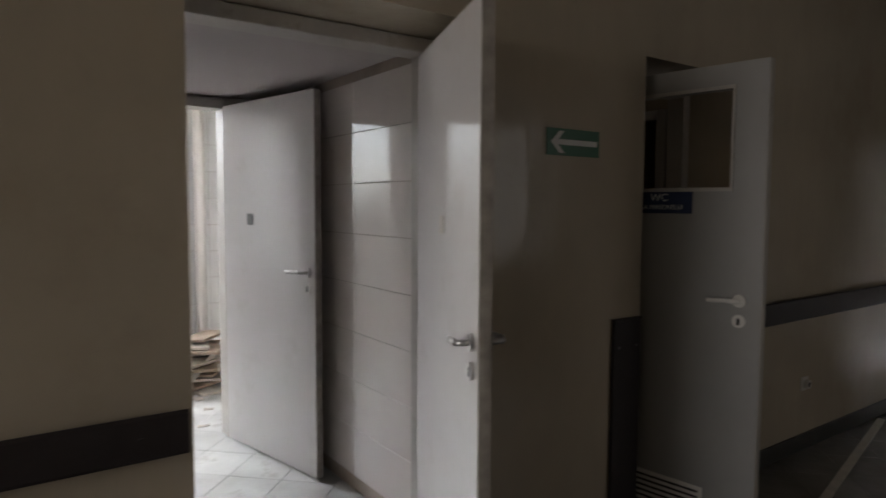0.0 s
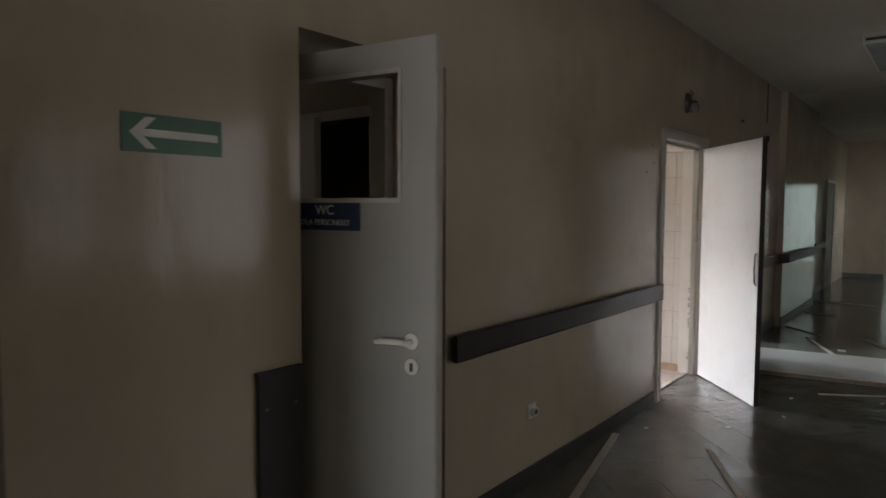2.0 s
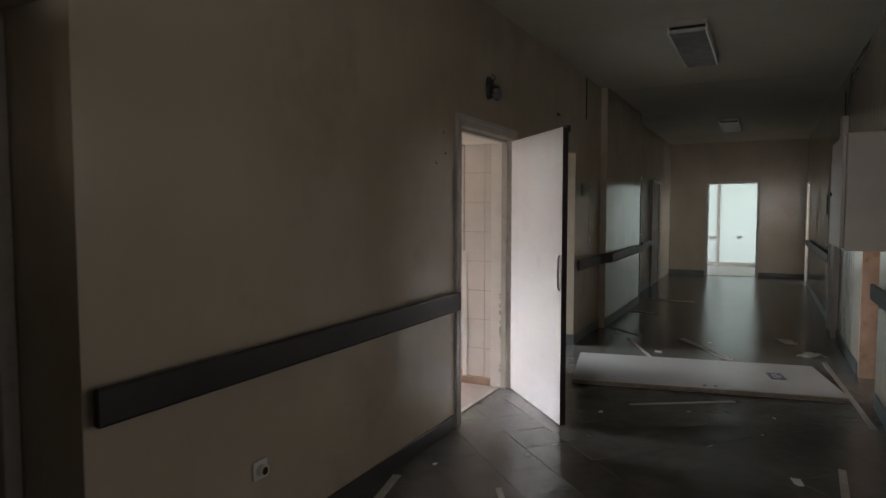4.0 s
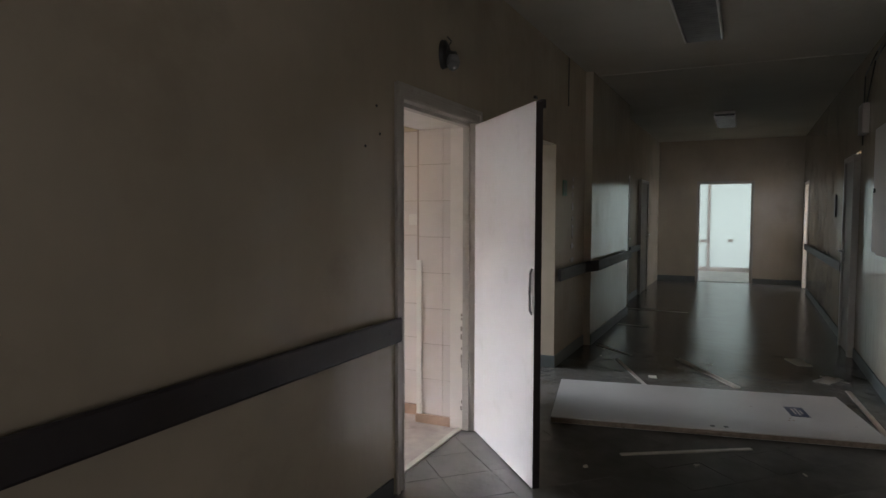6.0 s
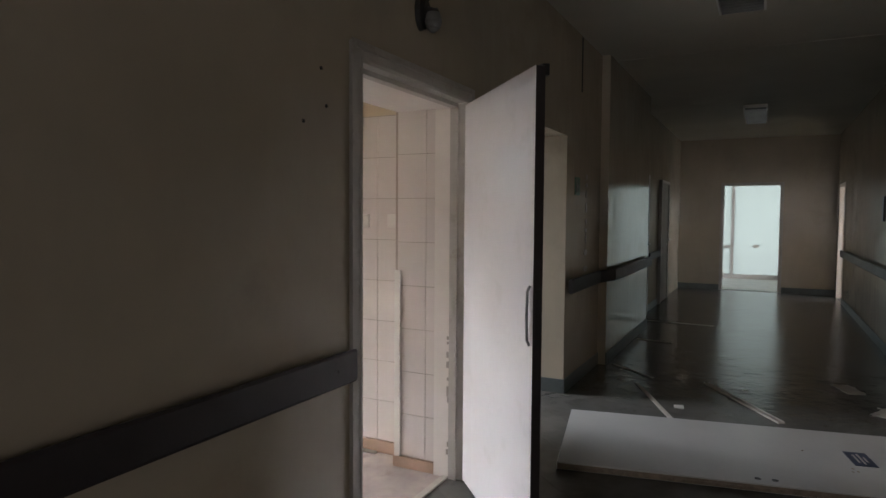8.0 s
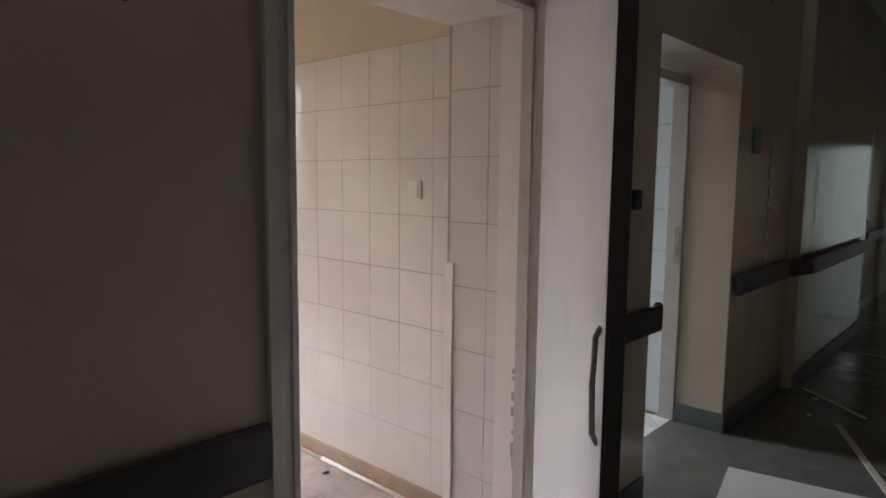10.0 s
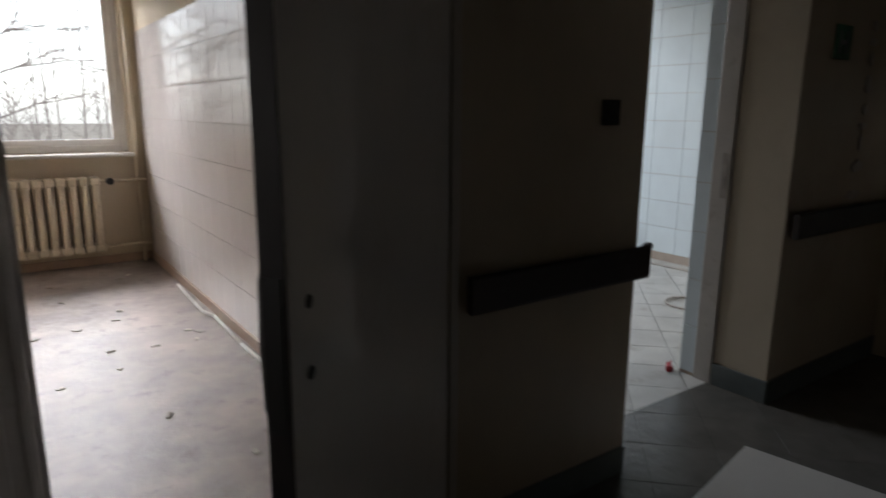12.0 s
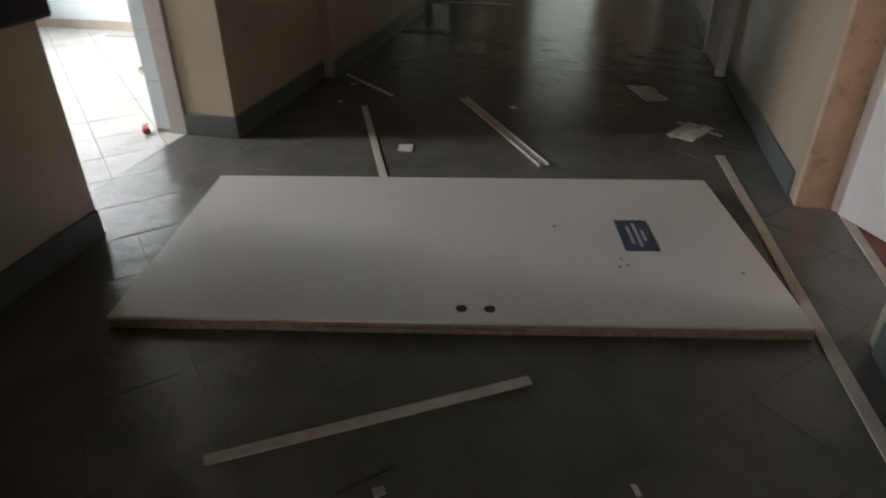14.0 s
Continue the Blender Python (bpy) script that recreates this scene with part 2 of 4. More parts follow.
# ---- the large structure ----
left_wall = structure("wall_north", wall_run("x", W, WB, -5.0, 12.65, 0, CEIL, [(0.714, 1.75, 0, 2.10), (2.645, 3.45, 0, 2.11), (6.10, 7.17, 0, 2.075), (8.03, 9.08, 0, 2.09)]), M_WALL, "worn glossy beige oil-painted corridor wall", "wall")
structure("wall_north_2", wall_run("x", 1.95, WB, 12.65, 17.84, 0, CEIL, [(12.8, 13.75, 0, 2.05), (15.0, 15.9, 0, 2.05)]), M_WALL, "beige painted wall of the far corridor", "wall")
structure("wall_pier", boxes((10.25, 1.74, 0, 12.65, W - 0.001, CEIL)), M_WALL, "shallow glossy beige wall pier", "wall")
# the gap at x 2.7 to 5.2 lets in the added lobby fill light
structure("wall_south", wall_run("x", R - 0.2, R, -5.0, 17.84, 0, CEIL, [(2.7, 5.2, 0, 2.4), (7.95, 8.88, 0, 2.08), (10.8, 11.5, 0, 2.08), (16.6, 17.5, 0, 2.05)]), M_WALL, "worn beige painted corridor wall", "wall")
structure("wall_east", wall_run("y", 17.84, 18.04, R - 0.2, WB, 0, CEIL, [(0.14, 1.12, 0, 2.06)]), M_WALL, "beige end wall with an open doorway", "wall")
# the window hole is added to hold the entry fill lamp
structure("wall_west", wall_run("y", -5.2, -5.0, R - 0.2, WB, 0, CEIL, [(-0.3, 1.3, 0.95, 2.4)]), M_WALL, "beige end wall behind the walk", "wall")
structure("ceiling", boxes((-5.2, R - 0.2, CEIL, 18.04, WB, CEIL + 0.2), (10.5, R, CEIL - 0.006, 10.55, W, CEIL + 0.01)), M_CEIL, "stained off-white plaster corridor ceiling", "ceiling")
floor = structure("floor", boxes((-5.2, R - 0.2, -0.2, 18.04, W + 0.1, -0.006), (8.03, W + 0.1, -0.2, 9.08, 2.12, -0.006), (2.645, W + 0.1, -0.2, 3.45, 2.12, -0.006), (12.6, W + 0.1, -0.2, 18.04, WB, -0.006)), M_GROUT, "dark grey tiled corridor floor laid diagonally", "floor")


def skirting(name, spans, mat=M_SKIRT):
    return structure(name, boxes(*spans, bevel=0.004), mat, "scuffed grey skirting board", "baseboard")


T = 0.013
skirting("baseboard", [(-5, W - T, 0, 0.714, W - 0.001, 0.10), (1.75, W - T, 0, 2.645, W - 0.001, 0.10), (3.45, W - T, 0, 6.04, W - 0.001, 0.10)], M_SKIRTSHADED)
skirting("baseboard_2", [(7.22, W - T, 0, 8.03, W - 0.001, 0.11)])
skirting("baseboard_3", [(9.08 - T, W - T, 0, 9.08, 2.10, 0.115), (9.08, W - T, 0, 10.25, W - 0.001, 0.115), (10.25, 1.74 - T, 0, 12.65, 1.739, 0.115)])
skirting("baseboard_4", [(8.95, R + 0.001, 0, 10.76, R + T, 0.11), (11.54, R + 0.001, 0, 16.55, R + T, 0.11), (-5, R + 0.001, 0, 2.7, R + T, 0.11), (5.2, R + 0.001, 0, 7.9, R + T, 0.11)])
skirting("baseboard_5", [(17.84 - T, R, 0, 17.839, 0.08, 0.11), (17.84 - T, 1.18, 0, 17.839, 1.95, 0.11), (13.8, 1.95 - T, 0, 14.95, 1.949, 0.11)])

# rooms behind the openings
structure("wall_vestibule", boxes((1.75, WB, 0, 1.95, 4.1, 2.6), (-0.1, WB, 0, 0.1, 4.0, 2.6)), M_TILEGROUT, "tiled side walls of a small vestibule", "wall")
structure("wall_vestibule_back", wall_run("x", 4.0, 4.1, -0.1, 1.75, 0, 2.6, [(0.62, 1.50, 0, 2.08)]), M_LILAC, "grey plastered partition with a doorway", "wall")
structure("ceiling_vestibule", boxes((-0.1, WB, 2.10, 1.75, 4.0, 2.2)), M_LILAC, "low grey-lilac vestibule ceiling", "ceiling")
structure("floor_vestibule", boxes((-0.9, WB - 0.42, -0.2, 2.4, 6.3, -0.004)), M_GROUT, "pale diagonal floor tiles with dirt", "floor")
structure("wall_bath", wall_run("x", 6.2, 6.45, -0.9, 2.4, 0, 2.9, [(-0.6, 1.40, 0.95, 2.55)]), M_WHITETILE, "white glossy bathroom window wall", "wall")
structure("wall_bath_side", boxes((2.2, 4.1, 0, 2.4, 6.2, 2.9), (-0.9, 4.1, 0, -0.7, 6.2, 2.9)), M_WHITETILE, "white bathroom side walls", "wall")
structure("ceiling_bath", boxes((-0.9, 4.0, 2.9, 2.4, 6.45, 3.05)), M_CEIL, "bathroom ceiling", "ceiling")
structure("pillar_bath", boxes((1.47, 6.08, 0, 1.72, 6.199, 2.25)), M_TILEGROUT, "tiled pipe casing beside the bathroom window", "pillar")

structure("wall_wc_inner", wall_run("y", 3.75, 3.87, WB, 4.3, 0, 2.6, [(2.56, 3.35, 0, 2.0)]), M_WALL, "brownish painted partition with a cubicle doorway", "wall")
structure("wall_cubicle", boxes((4.5, 2.3, 0, 4.58, 3.7, 2.6), (3.87, 2.3, 0, 4.5, 2.38, 2.6), (3.87, 3.62, 0, 4.5, 3.7, 2.6), (3.87, 2.38, 2.5, 4.5, 3.62, 2.6), (3.75, 2.3, -0.1, 4.58, 3.7, -0.003)), M_WALL, "dark toilet cubicle", "wall")
structure("trim_cubicle", boxes((3.73, 2.49, 0, 3.749, 2.56, 2.06), (3.73, 2.56, 2.0, 3.749, 3.4, 2.06), bevel=0.003), M_DOOR, "white cubicle door frame", "trim")
cub = empty("cubicle_door", pose(3.745, 3.34, 0, 0, 0, -112), "white cubicle door standing ajar", "door")
part("leaf", boxes((0.0, -0.018, 0.05, 0.66, 0.018, 1.98), bevel=0.003), M_DOOR, cub)
# unseen window hole added for the fill lamp; the panel blocks the sky
structure("wall_wc_window", wall_run("x", 4.2, 4.3, 2.3, 3.75, 0, 2.6, [(3.15, 3.45, 1.8, 2.1)]), M_UPPER, "plain staff toilet wall with a small added unseen window hole", "wall")
structure("backing_wc", boxes((3.15, 4.25, 1.8, 3.45, 4.27, 2.1)), M_BACKING, "pale panel closing the small added window hole", "blind")
structure("wall_wc", boxes((2.3, WB, 0, 2.42, 4.2, 2.6)), M_UPPER, "plain staff toilet walls", "wall")
structure("ceiling_wc", boxes((2.3, WB, 2.6, 3.87, 4.3, 2.7)), M_CEIL, "staff toilet ceiling", "ceiling")
structure("floor_wc", boxes((2.3, W + 0.3, -0.2, 3.87, 4.3, -0.002)), M_WHITEFLOOR, "staff toilet floor", "floor")

structure("wall_washroom", boxes((7.296, WB, 0, 7.6, 7.0, CEIL), (4.59, WB, 0, 4.66, 7.0, CEIL)), M_UPPER, "cream upper wall above the tiles", "wall")
structure("wall_washroom_window", wall_run("x", 6.75, 7.0, 4.66, 7.296, 0, CEIL, [(4.75, 7.17, 1.0, 2.6)]), M_UPPER, "cream window wall of the washroom", "wall")
structure("ceiling_washroom", boxes((4.6, WB, CEIL, 7.6, 7.0, CEIL + 0.15)), M_CEIL, "washroom ceiling", "ceiling")
structure("floor_washroom", boxes((4.6, 2.1, -0.2, 7.6, 7.0, 0.0), (6.1, 1.925, -0.2, 7.16, 2.1, 0.0)), M_LINO, "worn dusty pinkish-grey linoleum floor", "floor")
structure("baseboard_washroom", boxes((7.272, 2.26, 0, 7.2955, 6.75, 0.075), (4.66, 6.73, 0, 7.27, 6.749, 0.075), bevel=0.004), M_SKIRTWARM, "terracotta-cream tiled skirting", "baseboard")
structure("wall_washroom_south", boxes((4.66, WB, 0, 6.09, WB + 0.01, CEIL)), M_UPPER, "inner cream wall", "wall")

structure("wall_shower", boxes((11.25, WB, 0, 11.45, 5.5, CEIL), (7.65, WB, 0, 7.85, 5.5, CEIL)), M_TILEGROUT, "tiled shower room walls", "wall")
structure("wall_shower_window", wall_run("x", 5.5, 5.7, 7.65, 11.45, 0, CEIL, [(7.95, 11.15, 0.9, 2.7)]), M_BLUETILE, "shower room window wall", "wall")
structure("ceiling_shower", boxes((7.65, WB, CEIL, 11.45, 5.7, CEIL + 0.15)), M_CEIL, "shower room ceiling", "ceiling")
structure("floor_shower", boxes((7.65, 2.12, -0.2, 11.45, 5.7, -0.004)), M_GROUT, "pale shower room floor tiles", "floor")

# unseen window wall, its hole added for the ward lamp
structure("wall_ward_window", wall_run("x", -4.4, -4.2, 6.9, 10.3, 0, CEIL, [(7.6, 9.2, 1.0, 2.4)]), M_UPPER, "plain ward wall with an added unseen window hole", "wall")
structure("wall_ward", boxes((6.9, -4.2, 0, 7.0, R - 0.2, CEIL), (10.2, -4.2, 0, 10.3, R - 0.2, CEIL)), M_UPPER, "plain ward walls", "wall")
structure("ceiling_ward", boxes((6.9, -4.4, CEIL, 10.3, R - 0.2, CEIL + 0.15)), M_CEIL, "ward ceiling", "ceiling")
structure("floor_ward", boxes((6.9, -4.4, -0.2, 10.3, R - 0.16, 0.0)), M_REDFLOOR, "red-brown linoleum floor of a side room", "floor")

# unseen lobby added around its fill lamps; panels keep the sky out
structure("wall_lobby_east", wall_run("y", 5.6, 5.8, -4.2, R - 0.2, 0, CEIL, [(-3.5, -1.3, 0.8, 2.4)]), M_UPPER, "added unseen lobby wall with a window hole", "wall")
structure("wall_lobby", boxes((2.5, -4.2, 0, 2.7, R - 0.2, CEIL)), M_UPPER, "plain added unseen lobby walls off the corridor", "wall")
structure("wall_lobby_window", wall_run("x", -4.4, -4.2, 2.5, 5.8, 0, CEIL, [(2.7, 4.7, 0.8, 2.4)]), M_UPPER, "added unseen lobby back wall with a window hole", "wall")
structure("backing_lobby_east", boxes((5.70, -3.5, 0.8, 5.72, -1.3, 2.4)), M_BACKING, "pale panel closing an added unseen window hole", "blind")
structure("backing_lobby", boxes((2.7, -4.33, 0.8, 4.7, -4.31, 2.4)), M_BACKING, "pale panel closing an added unseen window hole", "blind")
structure("ceiling_lobby", boxes((2.5, -4.4, CEIL, 5.8, R - 0.2, CEIL + 0.15)), M_CEIL, "added unseen lobby ceiling", "ceiling")
structure("floor_lobby", boxes((2.5, -4.4, -0.2, 5.8, R - 0.2, 0.0)), M_FLOOR, "added unseen grey lobby floor", "floor")
structure("wall_store", boxes((16.2, -2.7, 0, 16.3, R - 0.2, CEIL), (17.9, -2.7, 0, 18.0, R - 0.2, CEIL)), M_UPPER, "plain walls of a bright side room", "wall")
structure("wall_store_window", wall_run("x", -2.9, -2.7, 16.2, 18.0, 0, CEIL, [(16.5, 17.5, 1.0, 2.2)]), M_UPPER, "side room window wall", "wall")
structure("ceiling_store", boxes((16.2, -2.9, CEIL, 18.0, R - 0.2, CEIL + 0.15)), M_CEIL, "side room ceiling", "ceiling")
structure("floor_store", boxes((16.2, -2.9, -0.2, 18.0, R - 0.2, 0.0)), M_WHITEFLOOR, "pale side room floor", "floor")
structure("wall_hall", boxes((18.04, -1.8, 0, 21.0, -1.6, CEIL), (18.04, 3.0, 0, 21.0, 3.2, CEIL)), M_UPPER, "side walls of the bright end hall", "wall")
structure("ceiling_hall", boxes((18.04, -1.8, CEIL, 21.2, 3.2, CEIL + 0.15)), M_CEIL, "end hall ceiling", "ceiling")
structure("floor_hall", boxes((18.04, -1.8, -0.2, 21.2, 3.2, -0.002)), M_WHITEFLOOR, "pale floor of the bright end hall", "floor")
structure("ground", boxes((-200, -200, -4.2, 220, 260, -4.0)), M_GROUND, "wintry ground outside below the windows", "ground")


# ---- windows ----
def window(name, axis, x0, x1, z0, z1, y, depth, mullions, sill=True, label="white-framed window"):
    """A framed window in a wall along x (room on the low-y side) with panes of glass."""
    w = empty(name, pose(x0, y, z0), label, "window", kind="structure")
    wid, hei, f = x1 - x0, z1 - z0, 0.06
    part("window_frame", boxes((0, 0, 0, f, depth, hei), (wid - f, 0, 0, wid, depth, hei), (f, 0, 0, wid - f, depth, f), (f, 0, hei - f, wid - f, depth, hei), bevel=0.005), M_WINDOW, w)
    xs = [f] + [m * wid for m in mullions] + [wid - f]
    for m in mullions:
        part("mullion", boxes((m * wid - 0.045, -0.008, f, m * wid + 0.045, depth, hei - f), bevel=0.005), M_WINDOW, w)
    for a, b in zip(xs, xs[1:]):
        a += 0.001 if a == f else 0.046
        b -= 0.001 if b == wid - f else 0.046
        lo, hi, back = f + 0.001, hei - f - 0.001, depth - 0.01
        part("sash", boxes((a, 0.004, lo, a + 0.05, back, hi), (b - 0.05, 0.004, lo, b, back, hi), (a + 0.05, 0.004, lo, b - 0.05, back, lo + 0.05), (a + 0.05, 0.004, hi - 0.05, b - 0.05, back, hi)), M_WINDOW, w)
        pane = part("pane", boxes((a + 0.048, depth * 0.4, lo + 0.048, b - 0.048, depth * 0.4 + 0.005, hi - 0.048)), M_GLASS, w)
        pane.visible_shadow = False
    if sill:
        part("window_sill", boxes((-0.06, -0.2, -0.035, wid + 0.02, 0.0, -0.003), bevel=0.008), M_WINDOW, w, "pale projecting sill board")
    return w


window("window_1", "x", -0.6, 1.40, 0.95, 2.55, 6.26, 0.08, (0.5,))
window("window_2", "x", 4.75, 7.17, 1.0, 2.6, 6.82, 0.08, (0.27, 0.55))


# ---- door frames and doors ----
def door_frame(name, x0, x1, top, y0, y1, face=0.055, mat=M_FRAME, label="painted steel door frame"):
    d = empty(name, pose(x0, y0, 0), label, "door frame", kind="structure")
    w, t = x1 - x0, y1 - y0
    for nm, a, b in (("jamb", 0.0, face), ("jamb", w - face, w)):
        part(nm, boxes((a, 0, 0, b, t, top), bevel=0.005), mat, d)
    part("head", boxes((face, 0, top - face, w - face, t, top), bevel=0.005), mat, d)
    return d


def lever(parent, x, y, z, out, reach, mat=M_CHROME):
    """A lever handle with its rose on a door face; out: +1 or -1 along y, reach: signed length along x."""
    part("rose", rod(bmesh.new(), (x, y, z), (x, y + 0.012 * out, z), 0.027, n=16), mat, parent, smooth=False)
    part("handle", tube([(x, y, z), (x, y + 0.05 * out, z), (x + reach * 0.25, y + 0.056 * out, z + 0.004), (x + reach, y + 0.052 * out, z - 0.002)], 0.0095), mat, parent, "dull metal lever handle", smooth=True)
    part("lock_rose", rod(bmesh.new(), (x, y, z - 0.085), (x, y + 0.010 * out, z - 0.085), 0.027, n=16), mat, parent)
    part("keyhole", boxes((x - 0.006, y - 0.002, z - 0.1, x + 0.006, y + 0.0115 * out, z - 0.072)), M_BLACK, parent)


def leaf_mesh(w, h, t, hole=None):
    if not hole:
        return boxes((0, -t / 2, 0.008, w, t / 2, h), bevel=0.003)
    a, b, c, d = hole
    return boxes((0, -t / 2, 0.008, a, t / 2, h), (b, -t / 2, 0.008, w, t / 2, h), (a, -t / 2, 0.008, b, t / 2, c), (a, -t / 2, d, b, t / 2, h))


def edge_strip(parent, w, h, t, mat=M_EDGE):
    part("edge_band", boxes((w + 0.0005, -t / 2 + 0.002, 0.01, w + 0.003, t / 2 - 0.002, h - 0.002)), mat, parent)


# first doorway: frame deep in the opening, the leaf swung out towards the corridor
door_frame("door_frame_1", 0.72, 1.745, 2.098, 2.11, 2.236)
ang = math.degrees(math.atan2(1.39 - 2.14, 1.40 - 1.685))
door_1 = empty("door_1", pose(1.685, 2.14, 0, 0, 0, ang), "white laminate door leaf standing open into the corridor", "door")
part("leaf", leaf_mesh(0.80, 2.035, 0.042), M_DOOR, door_1)
edge_strip(door_1, 0.80, 2.035, 0.042)
part("lock_plate", boxes((0.8031, -0.012, 0.93, 0.806, 0.012, 1.17)), M_EDGE, door_1, "worn steel lock plate")
lever(door_1, 0.745, 0.021, 1.06, 1, -0.11)
lever(door_1, 0.745, -0.021, 1.06, -1, -0.075)
part("plate", boxes((0.36, -0.0245, 1.36, 0.42, -0.0215, 1.42)), M_CABINET, door_1, "small grey square plate")

# inner vestibule door
door_frame("door_frame_2", 0.62, 1.50, 2.08, 3.955, 4.10)
ang = math.degrees(math.atan2(3.07 - 3.97, 1.655 - 1.465))
door_2 = empty("door_2", pose(1.465, 3.97, 0, 0, 0, ang), "white inner door leaf open against the tiled vestibule wall", "door")
part("leaf", leaf_mesh(0.92, 2.04, 0.042), M_DOOR, door_2)
edge_strip(door_2, 0.92, 2.04, 0.042)
part("lock_plate", boxes((0.9231, -0.012, 0.95, 0.926, 0.012, 1.19)), M_EDGE, door_2)
lever(door_2, 0.865, -0.021, 1.10, -1, -0.13)
part("plate", boxes((0.27, -0.0245, 1.335, 0.33, -0.0215, 1.40)), M_LOUVRE, door_2, "small grey square plate")

# staff toilet door with an open window in its leaf
door_frame("door_frame_3", 2.65, 3.445, 2.10, 2.13, 2.236)
ang = math.degrees(math.atan2(1.36 - 2.26, 2.835 - 2.70))
door_3 = empty("door_3", pose(2.70, 2.235, 0, 0, 0, ang), "grey-white door with an unglazed window, standing open", "door")
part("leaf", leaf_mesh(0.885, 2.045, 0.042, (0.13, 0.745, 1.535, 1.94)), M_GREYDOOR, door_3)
grille = part("vent_grille", boxes((0.34, -0.025, 0.055, 0.67, -0.0215, 0.225)), M_PLASTIC, door_3, "pale plastic vent grille")
for k in range(6):
    part("slot", boxes((0.36, -0.0265, 0.072 + k * 0.025, 0.65, -0.0251, 0.082 + k * 0.025)), M_BLACK, grille)
part("window_bead", boxes((0.118, -0.028, 1.519, 0.757, -0.0215, 1.5345), (0.118, -0.028, 1.9405, 0.757, -0.0215, 1.956), (0.7455, -0.028, 1.5345, 0.757, -0.0215, 1.9405), (0.118, -0.028, 1.5345, 0.1295, -0.0215, 1.9405)), M_FRAME, door_3, "pale glazing bead")
edge_strip(door_3, 0.885, 2.045, 0.042, M_FRAME)
lever(door_3, 0.80, -0.021, 1.065, -1, -0.115, M_PLASTIC)
sign = part("sign_plate", boxes((0.28, -0.0255, 1.423, 0.586, -0.0215, 1.522)), M_BLUE, door_3, "navy blue enamelled room sign")


def writing(body, size, m, mat, parent, name="lettering"):
    c = bpy.data.curves.new(name, "FONT")
    c.body, c.size, c.align_x, c.extrude = body, size, "CENTER", 0.0006
    tmp = new("tmp_text", c)
    dg = bpy.context.evaluated_depsgraph_get()
    me = bpy.data.meshes.new_from_object(tmp.evaluated_get(dg))
    bpy.data.objects.remove(tmp)
    me.materials.clear()
    me.materials.append(mat)
    ob = new(name, me)
    ob.parent = parent
    ob.matrix_local = m
    return ob


writing("WC", 0.048, pose(0.433, -0.0262, 1.478, 90, 0, 0), M_SIGNWHITE, door_3)
writing("DLA PERSONELU", 0.029, pose(0.433, -0.0262, 1.441, 90, 0, 0), M_SIGNWHITE, door_3)

# washroom door, half open
door_frame("door_frame_4", 6.075, 7.205, 2.115, 1.806, 1.90, face=0.075)
part("rebate", boxes((0.026, 0.095, 0, 0.085, 0.43, 2.02), (1.055, 0.095, 0, 1.085, 0.19, 2.02), (0.085, 0.095, 2.02, 1.055, 0.43, 2.054)), M_WINDOW, bpy.data.objects["door_frame_4"], "pale reveal lining")
df4 = bpy.data.objects["door_frame_4"]
part("stop", boxes((0.076, 0.05, 0, 0.088, 0.0945, 2.03), (1.043, 0.05, 0, 1.054, 0.0945, 2.03), (0.088, 0.05, 2.018, 1.043, 0.0945, 2.0395)), M_FRAME, df4)
part("architrave", boxes((-0.006, -0.007, 0, 0.024, -0.0005, 2.12), (1.106, -0.007, 0, 1.136, -0.0005, 2.12), (0.024, -0.007, 2.09, 1.106, -0.0005, 2.12), bevel=0.002), M_FRAME, df4, "proud outer bead of the frame")
part("inner_bead", boxes((0.052, -0.005, 0, 0.066, -0.0005, 2.05), (1.064, -0.005, 0, 1.078, -0.0005, 2.05), (0.066, -0.005, 2.048, 1.064, -0.0005, 2.062), bevel=0.002), M_FRAME, df4)
rc4 = random.Random(9)
for k in range(9):
    z, h = rc4.uniform(0.05, 0.85), rc4.uniform(0.015, 0.06)
    part("chip", boxes((1.0525, 0.1, z, 1.0548, 0.1 + rc4.uniform(0.006, 0.016), z + h)), M_EDGE, df4, "brown chip in the paint")
ang = math.degrees(math.atan2(1.172 - 1.812, 6.43 - 7.155))
door_4 = empty("door_4", pose(7.155, 1.812, 0, 0, 0, ang), "wide white hospital door standing half open", "door")
part("leaf", leaf_mesh(0.96, 2.03, 0.042), M_DOOR, door_4)
edge_strip(door_4, 0.96, 2.03, 0.042, M_RAIL)
part("handle", tube([(0.935, -0.021, 0.93), (0.935, -0.032, 0.95), (0.935, -0.035, 1.05), (0.935, -0.032, 1.15), (0.935, -0.021, 1.17)], 0.006), M_LOUVRE, door_4, "upright bow handle", smooth=True)
for z in (1.0, 1.11):
    part("screw_hole", rod(bmesh.new(), (0.90, 0.0212, z), (0.90, 0.0235, z), 0.011, 0.010, n=12), M_BLACK, door_4)
part("lock_plate", boxes((0.9631, -0.013, 0.93, 0.966, 0.013, 1.16)), M_BLACK, door_4)
part("closer_stub", boxes((0.88, 0.022, 2.0, 0.93, 0.05, 2.045)), M_BLACK, door_4)

# shower room frame in its niche, the fallen leaf lies on the floor
door_frame("door_frame_5", 8.05, 9.12, 2.06, 2.10, 2.20)
part("strike_plate", boxes((1.011, 0.015, 0.97, 1.0145, 0.045, 1.19)), M_EDGE, bpy.data.objects["door_frame_5"], "rusty brown strike plate")
structure("trim_niche", boxes((9.081, 2.201, 0, 9.14, 2.29, 2.06)), M_TILEGROUT, "pale tiled inner reveal", "trim")

